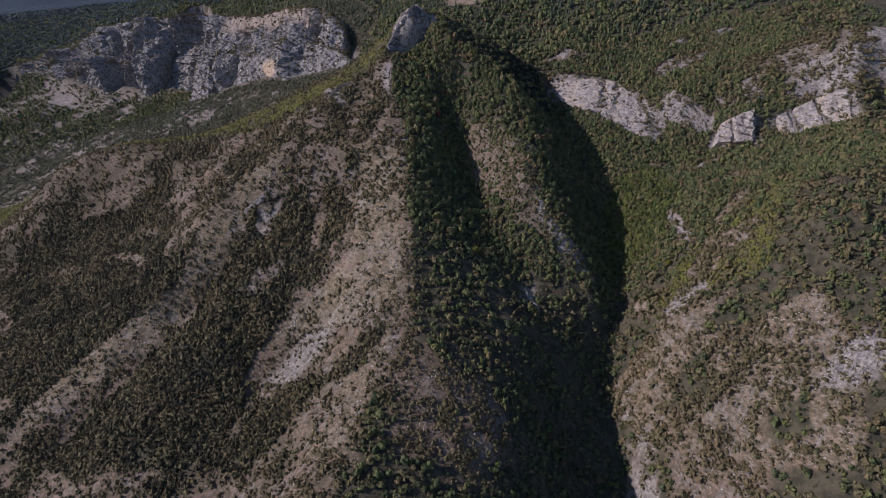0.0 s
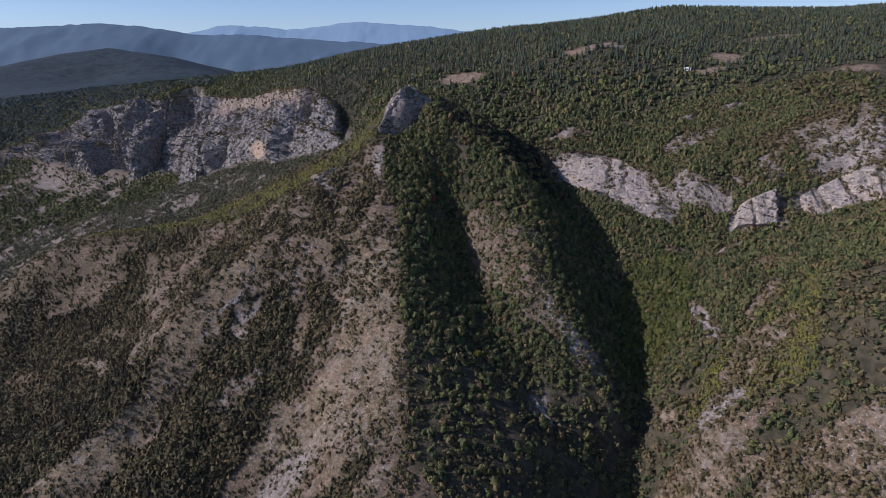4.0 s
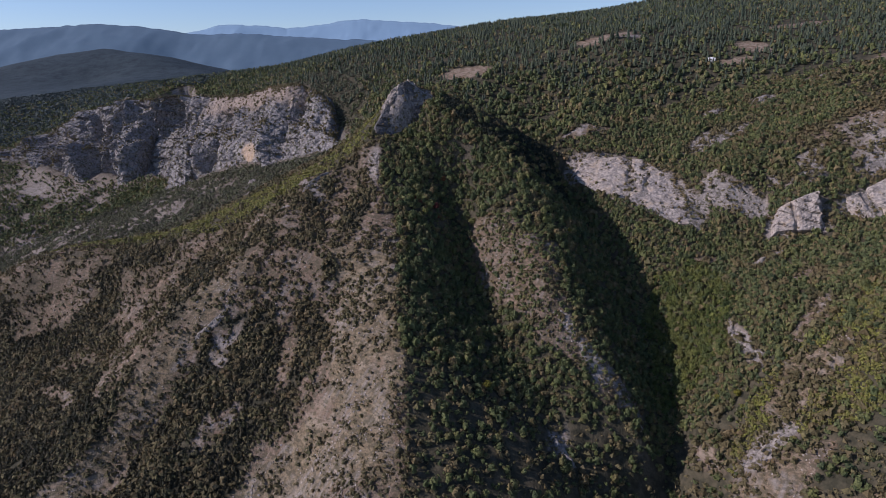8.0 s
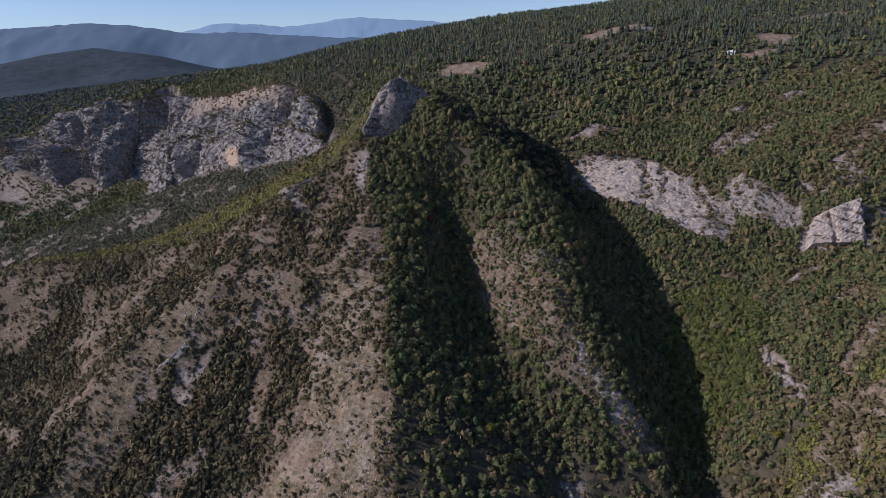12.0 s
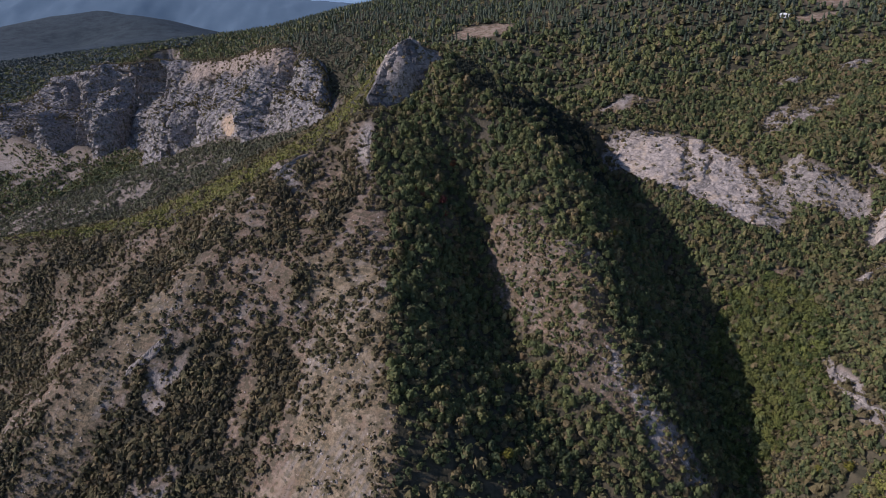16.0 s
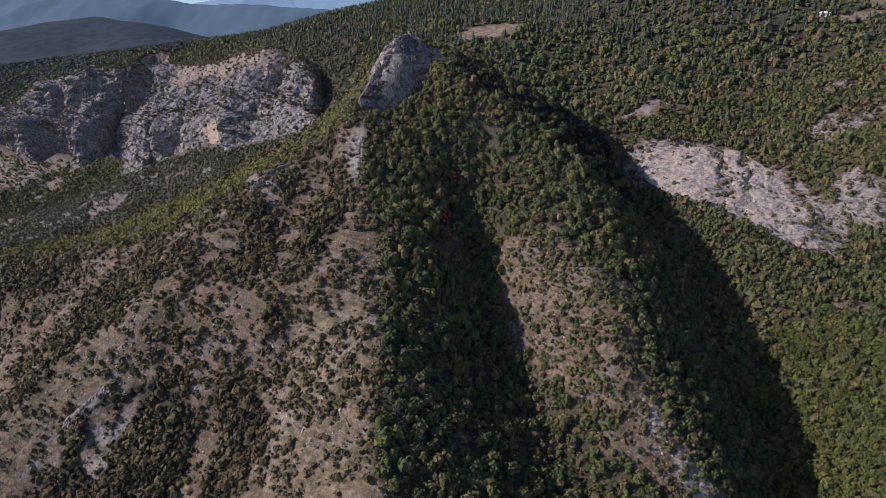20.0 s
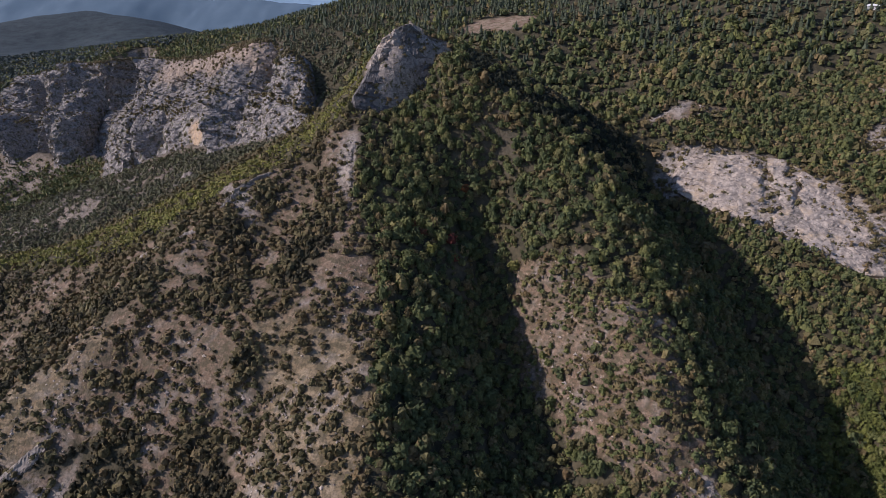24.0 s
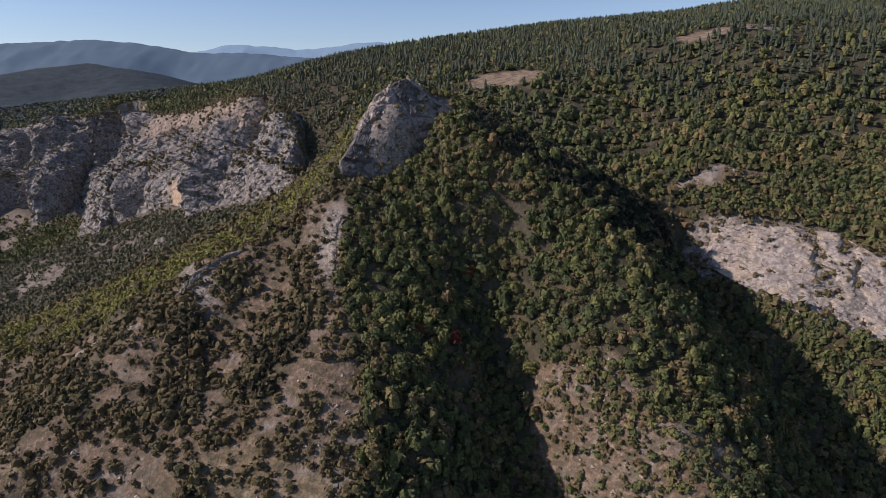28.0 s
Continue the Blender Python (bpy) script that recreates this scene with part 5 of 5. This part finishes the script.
p = throw(230000, -1000, 800, 645, 1450, lambda x, y: (1 - sample(FLANK, x, y)) * behind_ridge(x, y) * (1 - left_slope(x, y)) * step(0.2, 0.8, w_at(x, y)) * (1 - 0.85 * high(x, y)) * np.clip(1.25 - (y - 645) / 1000, 0.35, 1) * np.clip(clumps(x, y, 54) + 0.45, 0.35, 1))
for close in (True, False):
    k = (p[:, 1] < 800) == close
    strew("far_woodland" if close else "upland_woodland", far_forms if close else hill_forms, p[k], rng.uniform(1.8, 3.6, k.sum()) * rng.choice([0.75, 1.0, 1.4], k.sum()), rng.uniform(0.75, 1.2, k.sum()), m_broad, "far broadleaf woods below the pine forest", "trees")
p = throw(70000, -800, -40, 600, 980, lambda x, y: behind_ridge(x, y) * left_slope(x, y) * step(0.1, 0.7, w_at(x, y)) * (x > -0.74 * y - 20) * np.clip(clumps(x, y, 62) + 0.15, 0.05, 1))
strew("slope_scrub", hill_forms, p, rng.uniform(1.3, 3.0, len(p)), rng.uniform(0.7, 1.15, len(p)), m_olive, "olive and brown scrub on the slope under the western cliff", "shrub")
p = throw(52000, -800, 1000, 680, 1550, lambda x, y: behind_ridge(x, y) * step(0.2, 0.8, w_at(x, y)) * high(x, y) * np.clip(clumps(x, y, 55) + 0.3, 0.2, 1))
strew("pine_forest", pine_forms, p, rng.uniform(5, 10.5, len(p)), np.full(len(p), 1.0), m_pine, "dark pine forest on the far slope", "trees")
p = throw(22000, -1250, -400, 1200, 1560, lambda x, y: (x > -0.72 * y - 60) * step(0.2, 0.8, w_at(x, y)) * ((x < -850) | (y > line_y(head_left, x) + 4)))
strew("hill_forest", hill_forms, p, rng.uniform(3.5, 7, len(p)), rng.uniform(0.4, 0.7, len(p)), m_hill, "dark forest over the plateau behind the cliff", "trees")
ledge = np.concatenate(LEDGES)
strew("ledge_scrub", far_forms, ledge[:, :2], rng.uniform(0.6, 1.9, len(ledge)) * (1 + 0.5 * (ledge[:, 1] > 740)), rng.uniform(0.6, 1.0, len(ledge)), m_shrub, "dark bushes clinging to ledges of the cliffs", "shrub", ledge[:, 2] - 0.3)
stone_forms = []
for s in range(4):
    r = np.random.default_rng(90 + s)
    v = np.array([(0.9, 0, 0), (0, 0.9, 0), (-0.9, 0, 0), (0, -0.9, 0), (0.1, 0.1, 0.8)]) * r.uniform(0.6, 1.3, (5, 3)) + r.normal(0, 0.15, (5, 3))
    stone_forms.append((v, np.array([(0, 1, 4), (1, 2, 4), (2, 3, 4), (3, 0, 4)])))
p = throw(120000, -420, 380, 225, 690, lambda x, y: front(x, y) * step(0.6, 0.2, w_at(x, y)) * np.clip(0.3 + fbm(x, y, 14, 3, 57), 0, 1))
strew("loose_stones", stone_forms, p, rng.uniform(0.35, 1.2, len(p)), np.full(len(p), 1.0), m_rock, "loose pale limestone blocks on the dry slopes", "stones")


# ---- single trees and bushes ----
def part(name, verts, faces, mat, parent, label="", tone=None):
    ob = new(name, mesh_from(name, verts, faces, mat, tone))
    ob.parent = parent
    return tagged(ob, label)


def trunk_mesh(tall, thick, seed):
    """A tapered, leaning trunk with two limbs."""
    r = np.random.default_rng(seed)
    v, f = [], []

    def limb(a, b, ra, rb):
        n = len(v)
        for c, w in ((a, ra), (b, rb)):
            v.extend((c[0] + w * math.cos(k * math.pi / 3), c[1] + w * math.sin(k * math.pi / 3), c[2]) for k in range(6))
        f.extend((n + k, n + (k + 1) % 6, n + 6 + (k + 1) % 6, n + 6 + k) for k in range(6))
    top = (r.uniform(-0.3, 0.3), r.uniform(-0.3, 0.3), tall)
    limb((0, 0, -0.6), top, thick, thick * 0.55)
    for k in range(3):
        a = 2.1 * k + r.uniform(0, 1)
        limb(tuple(np.array(top) * 0.8), (0.9 * math.cos(a), 0.9 * math.sin(a), tall + 0.9), thick * 0.5, thick * 0.2)
    return np.array(v, float), np.array(f)


def make_tree(name, seed, mat, size, tall, label, group):
    tree = tagged(new(name), label, "tree", group)
    v, f = blob(120, tall, 0.24, seed)
    lumps = 1 + 0.18 * noise3(v * 3, 2.0, 2, seed)
    part("crown", v * lumps[:, None] * size + np.array([0, 0, 0.25 * size]), f, mat, tree, tone=np.full(len(f), (seed * 0.37) % 1))
    part("trunk", *trunk_mesh(0.9 * size, 0.09 * size, seed), m_bark, tree)
    return tree


def make_pine(seed, size, label, group):
    tree = tagged(new("pine_tree"), label, "tree", group)
    v, f = spire(6, 8, seed)
    part("crown", v * size, f, m_pine, tree, tone=np.full(len(f), (seed * 0.37) % 1))
    part("trunk", *trunk_mesh(0.3 * size, 0.025 * size, seed), m_bark, tree)
    return tree


def make_bush(seed, mat, size, label, group):
    v, f = blob(70, 0.72, 0.22, seed, low=0.05)
    return tagged(new("bush", mesh_from("bush", v * size, f, mat, np.full(len(f), (seed * 0.37) % 1))), label, "bush", group)


def stand(x, y, turn=0.0, sink=0.2):
    return pose(U * x, U * y, EYE + U * float(sample(GZ, np.array([x]), np.array([y]))[0]) - sink, 0, 0, turn)


def plant(makers, spots):
    """The first spots take the makers' own things, the rest take copies."""
    first = [m() for m in makers]
    for k, (x, y) in enumerate(spots):
        m = stand(x, y, rng.uniform(0, 360))
        if k < len(first):
            first[k].matrix_basis = m
        else:
            grown = m @ Matrix.Diagonal((*(rng.uniform(0.75, 1.3),) * 3, 1))
            copy_thing(first[k % len(first)], grown)


oak_label = "dark green bushy oak on the steep shaded slope"
p = throw(2600, -44, 118, 470, 640, lambda x, y: (1 - west(x, y)) * dense(x, y))[:260]
plant([lambda s=s: make_tree("oak_tree", 200 + s, m_broad, 2.1 + 0.25 * s, 1.0 + 0.06 * s, oak_label, "oaks on the shaded face") for s in range(6)], p)
p = throw(1500, 150, 260, 420, 580, lambda x, y: dense(x, y))[:200]
plant([lambda s=s: make_tree("hornbeam_tree", 220 + s, m_broad, 2.3 + 0.2 * s, 1.1, "green hornbeam in the wood above the ravine", "hornbeams above the ravine") for s in range(5)], p)
p = throw(6000, -125, -42, 455, 610, lambda x, y: west(x, y) * step(0.2, 0.5, w_at(x, y)))[:280]
plant([lambda s=s: make_bush(240 + s, m_shrub, 1.3 + 0.18 * s, "dry olive-brown bush on the bare sunlit slope", "bushes on the sunlit slope") for s in range(6)], p)
p = throw(3000, 40, 112, 430, 590, lambda x, y: step(0.15, 0.5, w_at(x, y)) * step(0.75, 0.5, w_at(x, y)))[:120]
plant([lambda s=s: make_bush(250 + s, m_broad, 1.4 + 0.2 * s, "green bush on the stony rib beside the ravine", "bushes on the stony rib") for s in range(5)], p)
p = throw(4000, -20, 330, 735, 860, lambda x, y: step(0.5, 0.8, w_at(x, y)) * high(x, y))[:160]
plant([lambda s=s: make_pine(260 + s, 8.5 + s, "tall dark pine on the far forest slope", "pines round the clearings") for s in range(5)], p)
for k, (x, y, size, mat, name, label) in enumerate((
        (-4, 550, 3.4, m_red, "maple_tree", "bright red autumn maple in the shaded wood"), (-2.5, 546.5, 2.6, m_red, "maple_tree", "small red autumn maple beside a larger one"),
        (-16, 547, 3.2, m_rust, "maple_tree", "rust-orange autumn maple in the shaded wood"), (-19, 551, 2.6, m_rust, "maple_tree", "small rust-brown autumn tree among oaks"),
        (1, 585, 3.4, m_rust, "maple_tree", "orange-brown autumn tree high on the shaded face"), (24, 430, 3.4, m_gold, "lime_tree", "yellow-green round tree in the dark wood"),
        (172, 440, 3.0, m_gold, "lime_tree", "yellow autumn tree at the edge of the ravine wood"), (163, 446, 2.6, m_gold, "lime_tree", "gold-tinged tree above the ravine floor"),
        (90, 542, 2.8, m_gold, "lime_tree", "gold-leaved tree on the brink of the ravine"), (86, 534, 2.2, m_gold, "lime_tree", "small gold-leaved tree on the brink of the ravine"),
        (-18, 577, 4.6, m_broad, "oak_tree", "large bright green spreading oak on the shaded face"), (-12, 542, 3.2, m_green, "oak_tree", "pale olive round oak at the edge of the gully"),
        (22, 556, 3.6, m_green, "oak_tree", "tall olive-green oak beside the gully"))):
    make_tree(name, 300 + k, mat, size, 1.1, label, "").matrix_basis = stand(x, y, 40 * k)

# ---- the white hut by the clearing ----
m_white, t, sh = material("white painted sheet", 0.6)
pos = node(t, "ShaderNodeNewGeometry").outputs["Position"]
t.links.new(ramp(t, noise_tex(t, pos, 1.5), (0.3, (0.62, 0.61, 0.58)), (0.7, (0.8, 0.79, 0.77))), sh.inputs["Base Color"])
m_wood, t, sh = material("weathered planks", 0.85)
t.links.new(ramp(t, noise_tex(t, node(t, "ShaderNodeNewGeometry").outputs["Position"], 0.4), (0.3, (0.12, 0.085, 0.06)), (0.7, (0.22, 0.17, 0.13))), sh.inputs["Base Color"])


def box(x0, y0, z0, x1, y1, z1):
    v = np.array([(x, y, z) for z in (z0, z1) for x, y in ((x0, y0), (x1, y0), (x1, y1), (x0, y1))], float)
    return v, np.array([(3, 2, 1, 0), (4, 5, 6, 7), (0, 1, 5, 4), (1, 2, 6, 5), (2, 3, 7, 6), (3, 0, 4, 7)])


hut = tagged(new("hut"), "small white metal-roofed hut beside the forest clearing", "hut")
part("wall", *box(-4, -2.2, -2.0, 4, 2.2, 2.4), m_white, hut)
for sgn in (-1, 1):
    v = np.array([(-4.6, 0, 3.9), (4.6, 0, 3.9), (4.6, sgn * 2.8, 2.2), (-4.6, sgn * 2.8, 2.2), (-4.6, 0, 4.02), (4.6, 0, 4.02), (4.6, sgn * 2.8, 2.32), (-4.6, sgn * 2.8, 2.32)])
    part("roof_slope", v, box(0, 0, 0, 1, 1, 1)[1], m_white, hut, "pale sheet-metal roof slope")
part("door", *box(-0.5, -2.26, 0.0, 0.5, -2.2, 2.0), m_wood, hut, "weathered plank door")
part("window", *box(1.6, -2.26, 0.9, 2.7, -2.2, 1.8), m_wood, hut)
hut.matrix_basis = stand(266, 748, -20, 0.2)


# ---- ranges on the horizon ----
def far_range(name, profile, y, seed, mat, label):
    """A wooded range: crest heights over the plan's x, with spurs that run down towards the eye."""
    q = np.array(profile, float)
    xs = np.linspace(q[0, 0], q[-1, 0], 260)
    crest = np.interp(xs, q[:, 0], q[:, 1])
    crest = np.convolve(np.pad(crest, 6, mode="edge"), np.ones(13) / 13, "valid")
    rows = []
    for k in range(26):
        d = k / 25
        yy = y - 520 * d + 0 * xs
        spur = 1 - np.abs(fbm(xs + 60 * fbm(xs, yy, 300, 2, seed), yy * 1.3, 420, 4, seed))
        rows.append(np.column_stack([xs, yy, crest * 1.0 - (crest + 190) * d ** 1.15 + 95 * (spur - 0.72) * math.sin(math.pi * min(1, d * 1.15) * 0.8) + 5 * fbm(xs, yy, 40, 3, seed)]))
    rows.insert(0, np.column_stack([xs, y + 60 + 0 * xs, crest - 160]))
    g = np.array(rows)
    i = np.arange(g.shape[0] * g.shape[1]).reshape(g.shape[:2])
    f = np.stack([i[:-1, :-1], i[:-1, 1:], i[1:, 1:], i[1:, :-1]], -1).reshape(-1, 4)[:, ::-1]
    tagged(new(name, mesh_from(name, g.reshape(-1, 3) * U + np.array([0, 0, EYE]), f, mat, smooth=True)), label, "mountains", kind="structure")


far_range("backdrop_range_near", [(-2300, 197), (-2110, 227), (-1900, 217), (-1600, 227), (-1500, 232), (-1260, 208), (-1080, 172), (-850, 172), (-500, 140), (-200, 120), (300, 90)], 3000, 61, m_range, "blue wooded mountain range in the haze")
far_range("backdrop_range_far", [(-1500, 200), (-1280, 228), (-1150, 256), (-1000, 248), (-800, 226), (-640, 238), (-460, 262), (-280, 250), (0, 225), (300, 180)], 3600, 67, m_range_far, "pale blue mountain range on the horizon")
